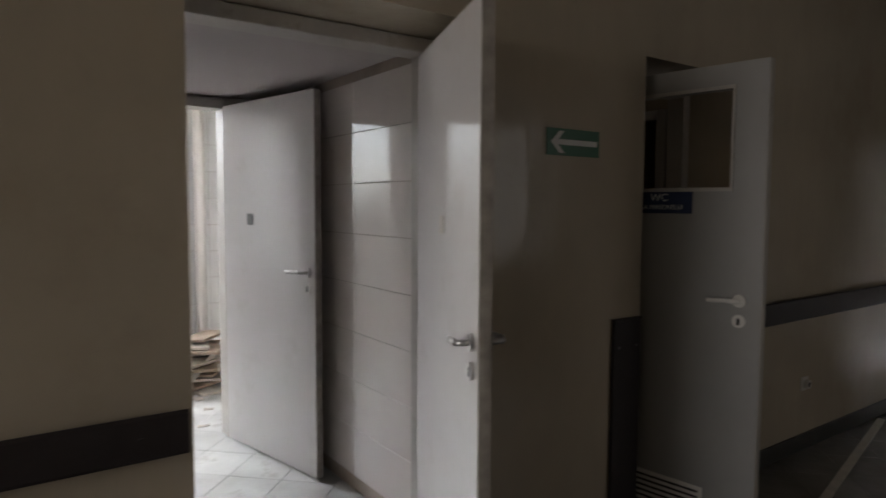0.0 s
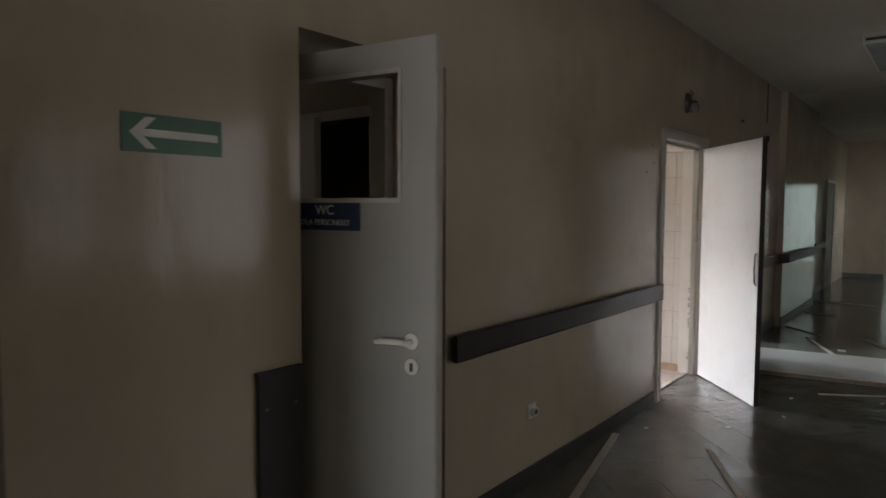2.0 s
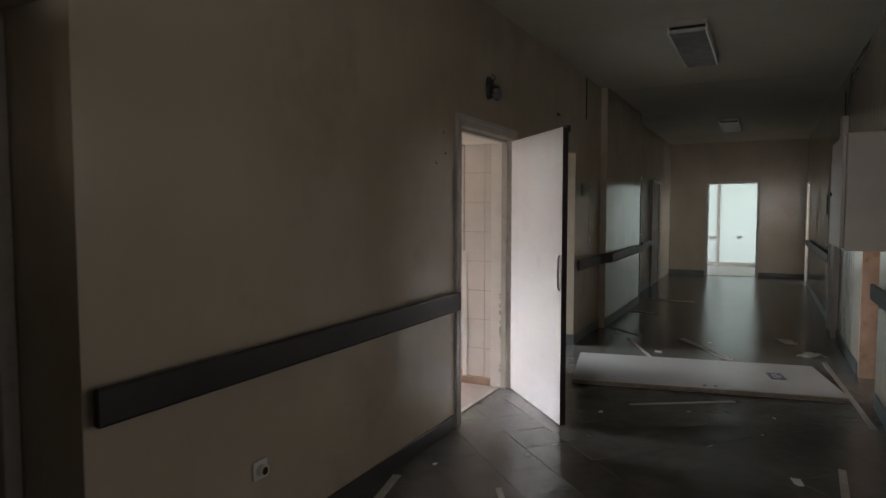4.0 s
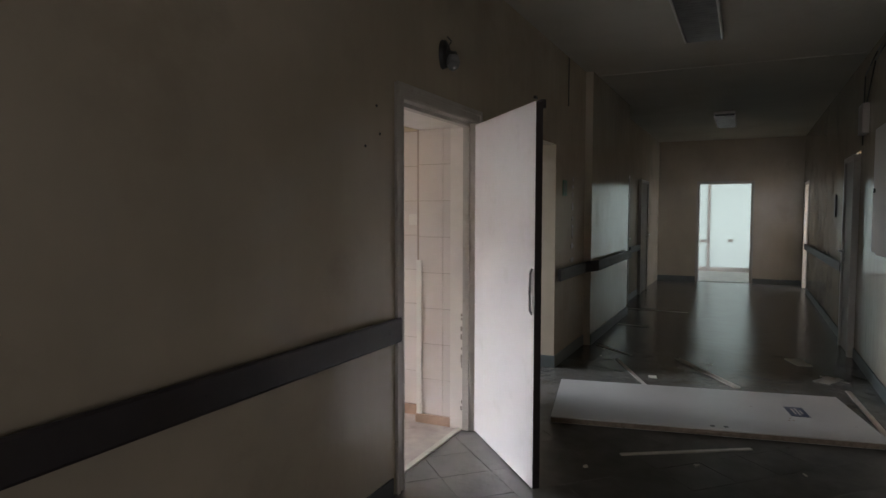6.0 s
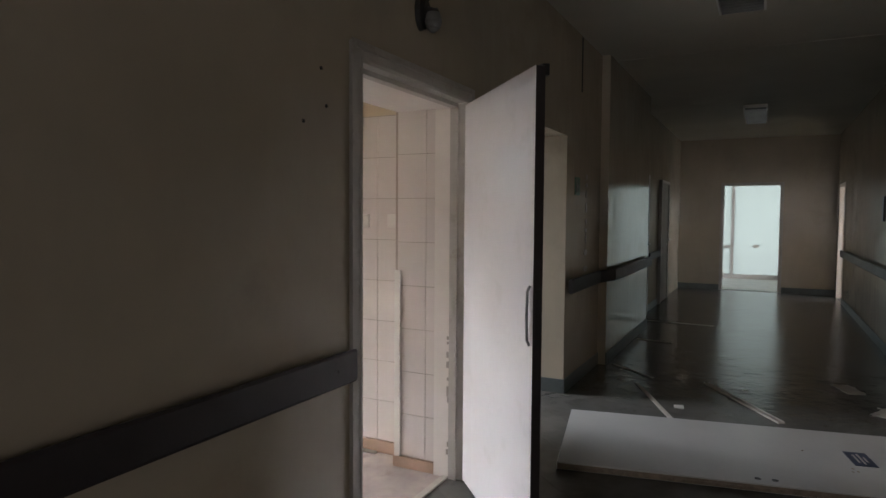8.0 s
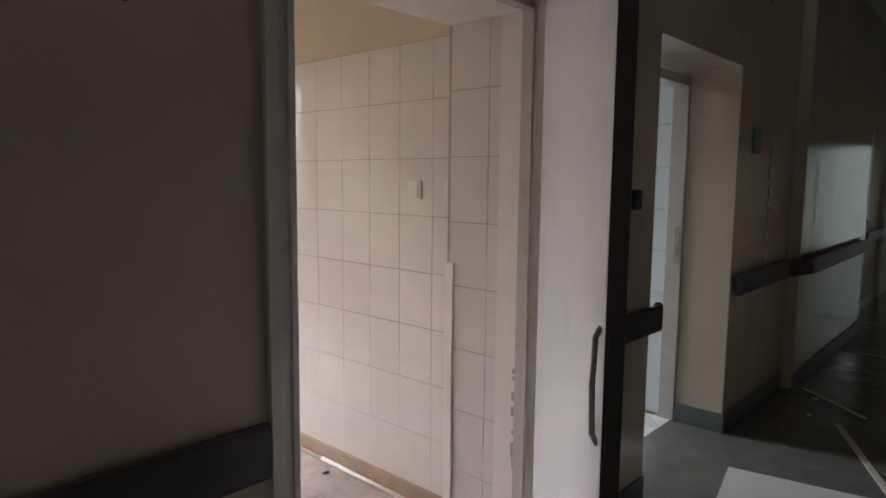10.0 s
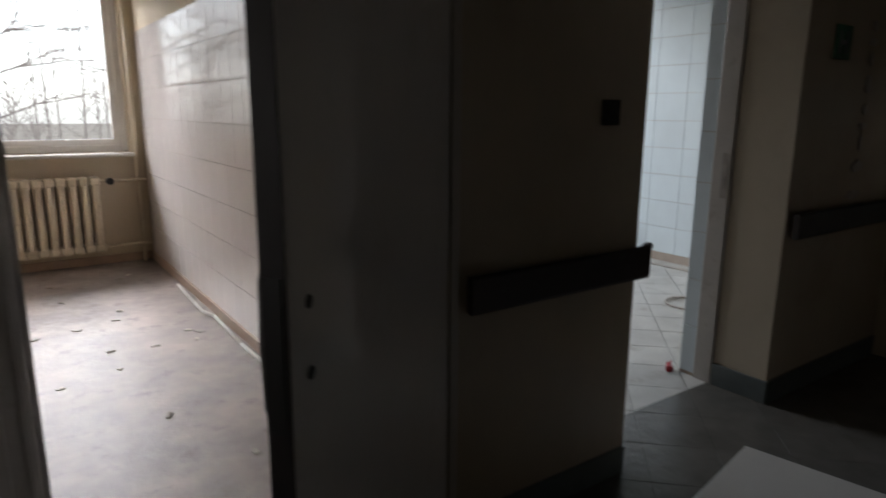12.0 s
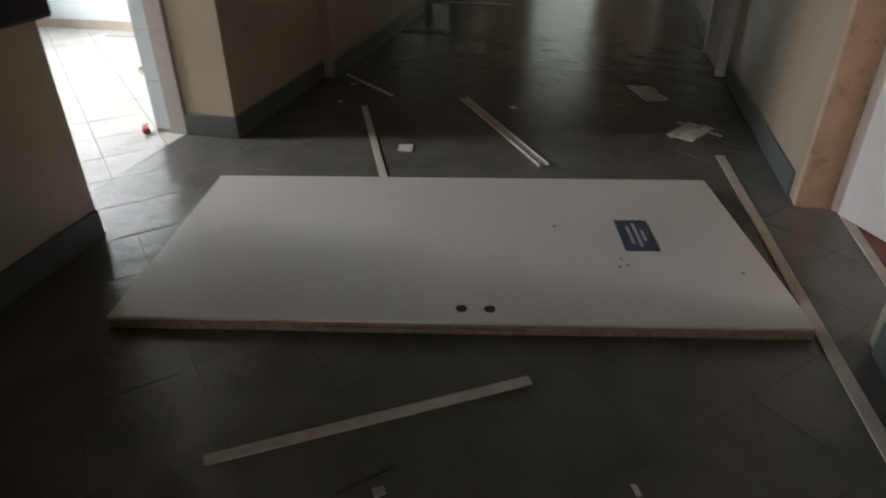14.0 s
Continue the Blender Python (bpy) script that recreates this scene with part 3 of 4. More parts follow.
# side room doorway
d6 = door_frame("door_frame_6", 7.95, 8.88, 2.08, -0.985, -0.93)
door_6 = empty("door_5", pose(8.80, -0.96, 0, 0, 0, 207), "white side-room door leaf standing ajar", "door")
part("leaf", leaf_mesh(0.84, 2.02, 0.042), M_DOOR, door_6)
lever(door_6, 0.78, -0.021, 1.05, -1, -0.115)
structure("trim_side_door", boxes((8.84, -0.93, 0.0, 8.89, -0.795, 2.08), bevel=0.004), M_PINK, "bare pinkish plaster reveal", "trim")
structure("threshold", boxes((7.96, -0.985, -0.004, 8.84, -0.95, 0.008), bevel=0.003), M_STRIP, "pale threshold strip", "trim")


def closed_door(name, x0, x1, y0, y1, side, mat, label):
    d = empty(name, pose(x0, y0, 0), label, "door", kind="structure")
    w, t = x1 - x0, y1 - y0
    part("frame", boxes((0, 0, 0, 0.05, t, 2.05), (w - 0.05, 0, 0, w, t, 2.05), (0.05, 0, 2.0, w - 0.05, t, 2.05), bevel=0.004), M_FRAME, d)
    part("leaf", boxes((0.052, 0.02, 0.008, w - 0.052, t - 0.02, 1.998)), mat, d)
    yy = 0.02 if side < 0 else t - 0.02
    lever(d, w - 0.12, yy, 1.05, side, -0.11)
    return d


closed_door("door_6", 12.8, 13.75, 1.90, 1.99, -1, M_EDGE, "closed dull brown door in the far corridor")
closed_door("door_7", 15.0, 15.9, 1.90, 1.99, -1, M_EDGE, "closed dark door near the corridor end")
closed_door("door_8", 10.8, 11.5, -0.84, -0.74, 1, M_CABINET, "closed grey door with a proud frame")
structure("trim_far_door", boxes((17.82, 0.08, 0, 17.86, 0.139, 2.12), (17.82, 1.121, 0, 17.86, 1.18, 2.12), (17.82, 0.139, 2.061, 17.86, 1.121, 2.12), bevel=0.004), M_FRAME, "painted far door frame", "trim")
# pale material stands in for daylight falling on the jamb
door_frame("door_frame_7", 16.6, 17.5, 2.05, -0.995, -0.79, mat=M_WINDOW, label="frame of an open doorway, coloured pale for the light on its jamb")


# ---- handrails ----
def handrail(points, z0, z1, side, label="dark brown wooden wall guard rail"):
    """Flat guard rail along points (x, y of the wall face side), standing off the wall on brackets."""
    r = empty("handrail", pose(points[0][0], points[0][1], z0), label, "handrail", "wall handrails")
    bm = bmesh.new()
    ox, oy = points[0]
    th, h = 0.028, z1 - z0
    rings = []
    for x, y in points:
        rings.append([bm.verts.new((x - ox, y - oy + side * d, zz)) for d, zz in ((0, 0.006), (th * 0.8, 0), (th, 0.01), (th, h - 0.01), (th * 0.8, h), (0, h - 0.006))])
    for a, b in zip(rings, rings[1:]):
        for i in range(6):
            bm.faces.new((a[i], a[(i + 1) % 6], b[(i + 1) % 6], b[i]))
    bm.faces.new(rings[0]), bm.faces.new(rings[-1])
    part("board", bm, M_RAIL, r)
    total = points[-1][0] - ox
    n = max(2, int(abs(total) / 0.9) + 1)
    for i in range(n):
        x = 0.12 + (abs(total) - 0.24) * i / (n - 1)
        yy = 0.0
        for (xa, ya), (xb, yb) in zip(points, points[1:]):
            if xa <= ox + x <= xb:
                yy = ya - oy + (yb - ya) * (ox + x - xa) / (xb - xa)
        part("bracket", boxes((x - 0.03, min(0, -side * 0.03) + yy, 0.035, x + 0.03, max(0, -side * 0.03) + yy, h - 0.035)), M_BLACK, r)
        part("screw", rod(bmesh.new(), (x, yy + side * th, h / 2), (x, yy + side * (th + 0.003), h / 2), 0.006, n=8), M_BLACK, r)
    return r


handrail([(-4.6, W - 0.03), (0.69, W - 0.03)], 0.79, 0.91, -1)
handrail([(3.465, W - 0.03), (6.045, W - 0.03)], 0.81, 0.935, -1)
short_rail = handrail([(7.235, W - 0.03), (8.04, W - 0.03)], 0.795, 0.915, -1)
part("end_stub", rod(rod(bmesh.new(), (0.804, 0.008, 0.108), (0.822, 0.008, 0.108), 0.010, n=12), (0.822, 0.008, 0.108), (0.845, 0.008, 0.108), 0.015, 0.013, 12), M_LOUVRE, short_rail, "dark metal fixing stub")
handrail([(9.09, W - 0.03), (10.1, W - 0.03), (10.4, 1.71), (12.63, 1.71)], 0.815, 0.935, -1)
handrail([(13.85, 1.92), (14.9, 1.92)], 0.80, 0.91, -1)
handrail([(11.6, R + 0.03), (16.5, R + 0.03)], 0.80, 0.91, 1)
handrail([(5.3, R + 0.03), (7.92, R + 0.03)], 0.81, 0.93, 1)

kick = empty("wall_guard", pose(2.453, W - 0.02, 0), "dark brown upright wall guard panel beside a doorway", "wall guard")
part("panel", boxes((0, 0, 0.002, 0.178, 0.0195, 0.955), bevel=0.003), M_RAIL, kick)
part("cap_bead", boxes((-0.002, -0.004, 0.9555, 0.18, 0.0195, 0.965), bevel=0.002), M_RAIL, kick)
for x in (0.03, 0.148):
    for z in (0.12, 0.84):
        part("screw", rod(bmesh.new(), (x, 0.0, z), (x, -0.003, z), 0.006, n=8), M_LOUVRE, kick)

# ---- signs and fittings on the corridor walls ----
arrow = empty("exit_arrow_sign", pose(2.195, W - 0.003, 1.706), "green escape route sign with a white arrow", "sign")
part("plate", boxes((-0.15, -0.0015, -0.053, 0.15, 0.0025, 0.053)), M_GREEN, arrow)
bm = bmesh.new()
for q in (((-0.075, 0.011), (-0.075, -0.011), (0.135, -0.011), (0.135, 0.011)), ((-0.13, 0.0), (-0.085, -0.043), (-0.055, -0.043), (-0.10, 0.0)), ((-0.10, 0.0), (-0.055, 0.043), (-0.085, 0.043), (-0.13, 0.0)), ((-0.112, 0.008), (-0.112, -0.008), (-0.07, -0.011), (-0.07, 0.011))):
    bm.faces.new([bm.verts.new((x, -0.0035 - 0.0003 * len(bm.faces), z)) for x, z in q])
part("arrow", bm, M_SIGNWHITE, arrow, "white arrow")


def socket(name, x, z, y=W):
    s = empty(name, pose(x, y, z), "small cream wall socket", "socket")
    part("plate", boxes((-0.04, -0.012, -0.04, 0.04, -0.001, 0.04), bevel=0.004), M_PLASTIC, s)
    part("insert", rod(bmesh.new(), (0, -0.012, 0), (0, -0.036, 0), 0.027, 0.025, n=16), M_PLASTIC, s)
    part("socket_hole", rod(bmesh.new(), (0, -0.034, 0), (0, -0.0365, 0), 0.017, n=14), M_BLACK, s)
    return s


socket("wall_socket", 4.20, 0.405)


def wall_lamp(x, z):
    s = empty("wall_lamp_base", pose(x, W, z), "dark broken wall lamp base above a door", "lamp")
    base = rod(rod(bmesh.new(), (0, -0.001, 0), (0, -0.025, 0), 0.05, 0.047, 20), (0, -0.025, 0), (0, -0.04, 0), 0.047, 0.03, 20)
    bmesh.ops.scale(base, vec=(1.0, 1.0, 1.7), verts=base.verts)
    part("base", base, M_BLACK, s, "dark oval wall plate")
    part("holder", rod(bmesh.new(), (0, -0.04, -0.005), (0, -0.085, -0.02), 0.028, 0.024, n=14), M_BLACK, s)
    bowl = bmesh.new()
    for z0, z1, a, b in ((-0.01, -0.05, 0.03, 0.04), (-0.05, -0.08, 0.04, 0.032), (-0.08, -0.098, 0.032, 0.01)):
        rod(bowl, (0, -0.07, z0), (0, -0.07, z1), a, b, 16)
    part("bowl", bowl, M_LOUVRE, s, "dull metal lamp bowl", smooth=True)
    part("clip", boxes((0.028, -0.075, -0.03, 0.034, -0.03, 0.02)), M_LOUVRE, s)
    part("wire", tube([(0.01, -0.03, 0.04), (0.02, -0.05, 0.075), (0.0, -0.03, 0.1)], 0.004, 6), M_BLACK, s)


wall_lamp(6.63, 2.37)
bp = empty("wall_bracket", pose(8.40, W, 2.41), "small dark leftover wall bracket", "bracket")
part("plate", boxes((-0.03, -0.02, -0.012, 0.03, -0.001, 0.012), bevel=0.003), M_BLACK, bp)

bs = empty("black_switch", pose(7.84, W, 1.379), "small black square wall switch", "switch")
part("plate", boxes((-0.042, -0.012, -0.042, 0.042, -0.001, 0.042), bevel=0.004), M_BLACK, bs)
part("rocker", boxes((-0.026, -0.017, -0.026, 0.026, -0.0125, 0.026), bevel=0.003), M_BLACK, bs)

es = empty("green_room_sign", pose(9.40, W, 1.70), "dark green square wall sign", "sign")
part("plate", boxes((-0.075, -0.006, -0.075, 0.075, -0.001, 0.075)), M_GREEN, es)
part("symbol", boxes((-0.04, -0.0085, -0.05, -0.02, -0.0065, 0.05), (0.02, -0.0085, -0.05, 0.04, -0.0065, 0.05), (-0.02, -0.0085, -0.01, 0.02, -0.0065, 0.01)), M_LOUVRE, es)

# dark reflection-like marks in an upright row, put on as flat dark chips
for i, (dz, wd, hh) in enumerate(((0.78, 0.07, 0.05), (0.70, 0.10, 0.04), (0.62, 0.05, 0.07), (0.50, 0.07, 0.09), (0.38, 0.06, 0.06), (0.30, 0.10, 0.05), (0.22, 0.05, 0.10), (0.10, 0.13, 0.07), (-0.04, 0.17, 0.06))):
    bm = bmesh.new()
    pts = [bm.verts.new((wd / 2 * math.cos(a) * random.uniform(0.6, 1.1), 0, hh / 2 * math.sin(a) * random.uniform(0.6, 1.1))) for a in [k * math.pi / 6 for k in range(12)]]
    bm.faces.new(pts)
    ex = bmesh.ops.extrude_face_region(bm, geom=list(bm.faces))
    bmesh.ops.translate(bm, vec=(0, -0.004, 0), verts=[v for v in ex["geom"] if isinstance(v, bmesh.types.BMVert)])
    ob = finish("dark_patch", bm, M_EDGE)
    ob.matrix_world = pose(9.72, W - 0.0005, 1.02 + dz)
    tagged(ob, "dark reflection-like patch put on the wall as a flat chip", "paint damage", "peeled paint scars")

cb = empty("electrical_cabinet", pose(6.95, R, 1.22), "grey sheet-metal electrical cabinet fixed to the wall", "cabinet")
part("body", boxes((0, 0.001, 0, 0.74, 0.33, 0.74), bevel=0.006), M_CABINET, cb)
part("door", boxes((0.015, 0.331, 0.015, 0.725, 0.352, 0.725), bevel=0.004), M_CABINET, cb)
part("lock", rod(bmesh.new(), (0.66, 0.352, 0.37), (0.66, 0.362, 0.37), 0.014, n=12), M_BLACK, cb)

vc = empty("wall_box", pose(10.5, R, 2.35), "small grey junction box high on the wall", "junction box")
part("body", boxes((-0.12, 0.001, -0.14, 0.12, 0.06, 0.14), bevel=0.006), M_CABINET, vc)


def cable(points, label):
    ob = finish("cable", tube(points, 0.006, 6), M_BLACK, smooth=True)
    return tagged(ob, label, "cable")


cable([(8.9, R + 0.012, 2.93), (9.6, R + 0.012, 2.86), (10.1, R + 0.012, 2.82), (10.5, R + 0.012, 2.50)], "loose black cable drooping along the wall")
cable([(9.2, R + 0.012, 2.95), (10.0, R + 0.014, 2.88), (10.62, R + 0.014, 2.78), (10.66, R + 0.012, 2.12)], "black cable hanging down the wall")
cable([(9.47, W - 0.012, 2.96), (9.47, W - 0.012, 2.5)], "short cable drop on the wall")
wn1 = empty("wall_notice", pose(12.6, R, 1.55), "narrow dark wall plate", "plate")
part("plate", boxes((-0.05, 0.001, -0.14, 0.05, 0.02, 0.14), bevel=0.003), M_BLACK, wn1)


# ---- ceiling lights ----
def ceiling_light(x, y, length):
    c = empty("ceiling_light", pose(x, y, CEIL), "unlit louvred fluorescent ceiling light", "lamp", "corridor ceiling lights")
    w = 0.15
    part("housing", boxes((-length / 2, -w, -0.045, length / 2, w, -0.001), bevel=0.006), M_CABINET, c)
    part("side_rail", boxes((-length / 2, -w, -0.10, length / 2, -w + 0.015, -0.046), bevel=0.003), M_PLASTIC, c)
    part("side_rail", boxes((-length / 2, w - 0.015, -0.10, length / 2, w, -0.046), bevel=0.003), M_PLASTIC, c)
    n = int(length / 0.06)
    me = None
    for i in range(n + 1):
        xx = -length / 2 + 0.01 + (length - 0.02) * i / n
        if me is None:
            o = part("louvre_slat", boxes((-0.004, -w + 0.017, -0.098, 0.004, w - 0.017, -0.066)), M_SLAT, c)
            me = o.data
        else:
            o = new("louvre_slat", me)
            o.parent = c
        o.location = (xx, 0, 0)
    part("tray", boxes((-length / 2 + 0.002, -w + 0.016, -0.049, length / 2 - 0.002, w - 0.016, -0.0455)), M_BLACK, c)
    return c


ceiling_light(8.38, 0.57, 1.35)
ceiling_light(14.4, 0.55, 1.25)


# ---- things on the corridor floor ----
slab_m = Matrix(((0.188, 0.982, 0, 7.525), (-0.982, 0.188, 0, 1.407), (0, 0, 1, 0.004), (0, 0, 0, 1)))
slab = empty("fallen_door", slab_m, "white door leaf lying flat on the corridor floor", "door")
part("leaf", boxes((0, 0, 0.0, 2.085, 1.03, 0.044), bevel=0.003), M_FALLENDOOR, slab)
part("edge_band", boxes((0.004, -0.003, 0.004, 2.08, -0.0005, 0.036)), M_SLABEDGE, slab, "splintered brown chipboard edge")
part("broken_edge", boxes((0.65, -0.012, 0.008, 1.25, -0.0032, 0.026), bevel=0.003), M_SLABEDGE, slab)
for u in (1.06, 1.145):
    part("lock_hole", rod(bmesh.new(), (u, 0.068, 0.0442), (u, 0.068, 0.0455), 0.017, n=12), M_BLACK, slab)
sp = part("sign_plate", boxes((1.627, 0.425, 0.0445, 1.745, 0.648, 0.0475)), M_DUSTYBLUE, slab, "navy blue room sign with worn white lettering")
for k, (u, a, b) in enumerate(((1.665, 0.47, 0.60), (1.69, 0.45, 0.62), (1.712, 0.49, 0.57))):
    part("lettering", boxes((u - 0.006, a, 0.0476, u + 0.006, b, 0.0483)), M_CABINET, sp)
for u, v in ((1.60, 0.37), (1.615, 0.33), (1.585, 0.32), (1.98, 0.29), (1.40, 0.60)):
    part("chip", rod(bmesh.new(), (u, v, 0.0441), (u, v, 0.0447), 0.008, n=7), M_SLABEDGE, slab)


def strip(a, b, width, label="pale broken wooden trim strip or strip-shaped light band on the floor", z=0.0, channel=False, h=0.008):
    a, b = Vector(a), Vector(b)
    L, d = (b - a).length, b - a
    s = empty("trim_or_light_strip", pose(a.x, a.y, z, 0, 0, math.degrees(math.atan2(d.y, d.x))), label, "trim strip", "loose trim strips")
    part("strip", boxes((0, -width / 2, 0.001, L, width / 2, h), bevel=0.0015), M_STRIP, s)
    if channel:
        part("lip", boxes((0, -width / 2, h + 0.0002, L, -width / 2 + 0.006, h + 0.008)), M_STRIP, s)
        part("lip", boxes((0, width / 2 - 0.006, h + 0.0002, L, width / 2, h + 0.008)), M_STRIP, s)
    return s


strip((5.22, 1.765), (3.5, 1.40), 0.045)
strip((5.32, 1.20), (4.25, 0.60), 0.035)
strip((7.13, 0.86), (7.57, 0.145), 0.032)
strip((9.70, 1.345), (8.60, 0.86), 0.035)
strip((9.96, 0.80), (9.04, 0.24), 0.05, channel=True)
strip((10.32, 1.68), (9.93, 1.24), 0.03)
strip((9.34, -0.575), (7.30, -0.72), 0.04)
# next two: bands of doorway light on the floor, built as pale strips
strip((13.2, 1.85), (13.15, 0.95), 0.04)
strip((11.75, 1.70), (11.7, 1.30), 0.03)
strip((9.62, -0.62), (9.80, -0.42), 0.018)
strip((6.42, -0.455), (5.55, -0.41), 0.04)
strip((11.14, 2.5), (11.05, 4.1), 0.05, "pale broken trim beside the tiled wall", 0.002)
strip((10.9, 2.45), (11.12, 3.6), 0.03, "pale broken trim beside the tiled wall", 0.012)


def sheet(x, y, sx, sy, rz, name, label, mat=M_PAPER):
    bm = bmesh.new()
    bmesh.ops.create_grid(bm, x_segments=8, y_segments=6, size=0.5)
    for v in bm.verts:
        v.co.x *= sx
        v.co.y *= sy
        v.co.z = 0.006 + 0.018 * max(0, noise.noise(Vector((v.co.x * 18 + x, v.co.y * 18 + y, 0))))
    ex = bmesh.ops.extrude_face_region(bm, geom=list(bm.faces))
    bmesh.ops.translate(bm, vec=(0, 0, -0.005), verts=[v for v in ex["geom"] if isinstance(v, bmesh.types.BMVert)])
    ob = finish(name, bm, mat)
    ob.matrix_world = pose(x, y, 0, 0, 0, rz)
    return tagged(ob, label, "debris", "floor debris")


sheet(10.31, -0.28, 0.30, 0.14, 20, "paper_sheet", "crumpled pale paper sheet on the floor")
sheet(9.66, -0.47, 0.26, 0.14, -30, "paper_sheet", "crumpled pale paper beside broken trim")
sheet(9.12, 0.93, 0.09, 0.07, 10, "plaster_flake", "small pale plaster flake on the floor")
sheet(6.12, -0.22, 0.09, 0.05, 10, "plaster_flake", "small pale plaster flake on the floor")
strip((9.78, -0.56), (9.55, -0.36), 0.02)
for i in range(26):
    x, y = random.uniform(3.5, 10.5), random.uniform(-0.6, 1.7)
    if 7.3 < x < 9.1 and -0.6 < y < 1.75:
        continue
    sheet(x, y, random.uniform(0.015, 0.04), random.uniform(0.012, 0.03), random.uniform(0, 180), "crumb", "tiny crumb of plaster on the floor", M_PLASTER)

# ---- washroom ----
rad = empty("radiator", pose(6.18, 6.62, 0.14), "cream cast-iron column radiator below the window", "radiator")
sec = None
for i in range(8):
    bm = bmesh.new() if sec is None else None
    if sec is None:
        box(bm, -0.028, -0.065, 0.06, 0.028, -0.02, 0.60, bevel=0.016)
        box(bm, -0.028, 0.02, 0.06, 0.028, 0.065, 0.60, bevel=0.016)
        box(bm, -0.0415, -0.068, 0.0, 0.0415, 0.068, 0.075, bevel=0.018)
        box(bm, -0.0415, -0.068, 0.585, 0.0415, 0.068, 0.66, bevel=0.018)
        o = part("section", bm, M_RADIATOR, rad)
        sec = o.data
    else:
        o = new("section", sec)
        o.parent = rad
    o.location = (0.065 + i * 0.085, 0, 0)
part("pipe", tube([(0.70, 0, 0.62), (1.09, 0, 0.62)], 0.013), M_RADIATOR, rad)
part("pipe", tube([(0.70, 0, 0.04), (1.09, 0, 0.04)], 0.013), M_RADIATOR, rad)
part("valve", rod(bmesh.new(), (0.78, -0.01, 0.62), (0.78, -0.07, 0.62), 0.03, n=12), M_BLACK, rad, "dark round valve knob")
for a in (0.1, 0.62):
    part("bracket", boxes((a - 0.01, 0.05, 0.3, a + 0.01, 0.128, 0.33)), M_RADIATOR, rad)

riser = finish("heating_pipe", tube([(7.20, 6.66, 0.0), (7.20, 6.66, CEIL)], 0.016), M_RADIATOR, smooth=True)
tagged(riser, "cream painted vertical heating pipe in the corner", "pipe")


def light_switch(y, z):
    s = empty("light_switch", pose(7.285, y, z), "white plastic light switch on the tiles", "switch", "washroom switches")
    part("plate", boxes((-0.014, -0.04, -0.04, -0.001, 0.04, 0.04), bevel=0.004), M_PLASTIC, s)
    part("rocker", boxes((-0.019, -0.026, -0.026, -0.0145, 0.026, 0.026), bevel=0.003), M_PLASTIC, s)


for x, z in ((5.93, 1.84), (5.80, 1.77), (5.90, 1.97)):
    tagged(finish("screw_hole_plug", rod(bmesh.new(), (x, W - 0.0005, z), (x, W - 0.004, z), 0.007, n=8), M_BLACK), "small dark screw plug in the wall", "screw", "leftover wall plugs")
light_switch(2.56, 1.41)
light_switch(2.35, 1.41)
guard = empty("corner_guard", pose(7.148, 2.235, 0), "pale plastic corner guard on a tiled edge", "corner guard")
part("strip", boxes((-0.008, -0.016, 0.002, 0.0, 0.024, 1.135), bevel=0.002), M_PLASTIC, guard)

st = finish("loose_cable", tube([(7.245, 2.45, 0.008), (7.25, 3.2, 0.012), (7.235, 4.0, 0.01), (7.245, 4.6, 0.02), (7.20, 4.72, 0.03), (7.22, 5.0, 0.012), (7.24, 5.6, 0.01)], 0.011, 8), M_PLASTIC, smooth=True)
tagged(st, "white cable duct lying along the skirting", "cable duct")
for i in range(30):
    x, y = random.uniform(5.6, 7.2), random.uniform(2.5, 6.4)
    sheet(x, y, random.uniform(0.02, 0.06), random.uniform(0.015, 0.04), random.uniform(0, 180), "crumb", "small plaster crumb on the linoleum", M_PLASTER)

# ---- bathroom debris ----
rnd = random.Random(4)
pile = [(rnd.uniform(1.38, 1.85), rnd.uniform(5.0, 5.5), 0.02 + 0.03 * i) for i in range(12)]
for i, (x, y, z) in enumerate(pile):
    ob = finish("broken_board", boxes((-0.22, -0.10, 0, 0.22, 0.10, 0.022), bevel=0.003), M_WOOD if i % 2 else M_PLASTER)
    ob.matrix_world = pose(1.62 + (x - 1.62) * 0.4, 5.2 + (y - 5.2) * 0.4, 0.004 + i * 0.034, rnd.uniform(-3, 3), rnd.uniform(-3, 3), rnd.uniform(0, 180))
    tagged(ob, "broken board in a heap of rubble", "rubble", "bathroom rubble heap")
lean = finish("leaning_slat", boxes((-0.02, -0.012, 0, 0.02, 0.012, 0.55)), M_STRIP)
lean.matrix_world = pose(1.38, 5.0, 0.01, -12, 52, 10)
tagged(lean, "pale broken slat leaning on the rubble", "rubble")
for i in range(60):
    sheet(rnd.uniform(0.75, 1.7), rnd.gauss(5.0, 0.5), rnd.uniform(0.03, 0.1), rnd.uniform(0.02, 0.08), rnd.uniform(0, 180), "plaster_flake", "flake of fallen plaster on pale tiles", M_PLASTER)
pipe = finish("white_pipe", tube([(1.86, 6.1, 0), (1.86, 6.1, 2.9)], 0.05, 14), M_WINDOW, smooth=True)
tagged(pipe, "thick white vertical drain pipe", "pipe")

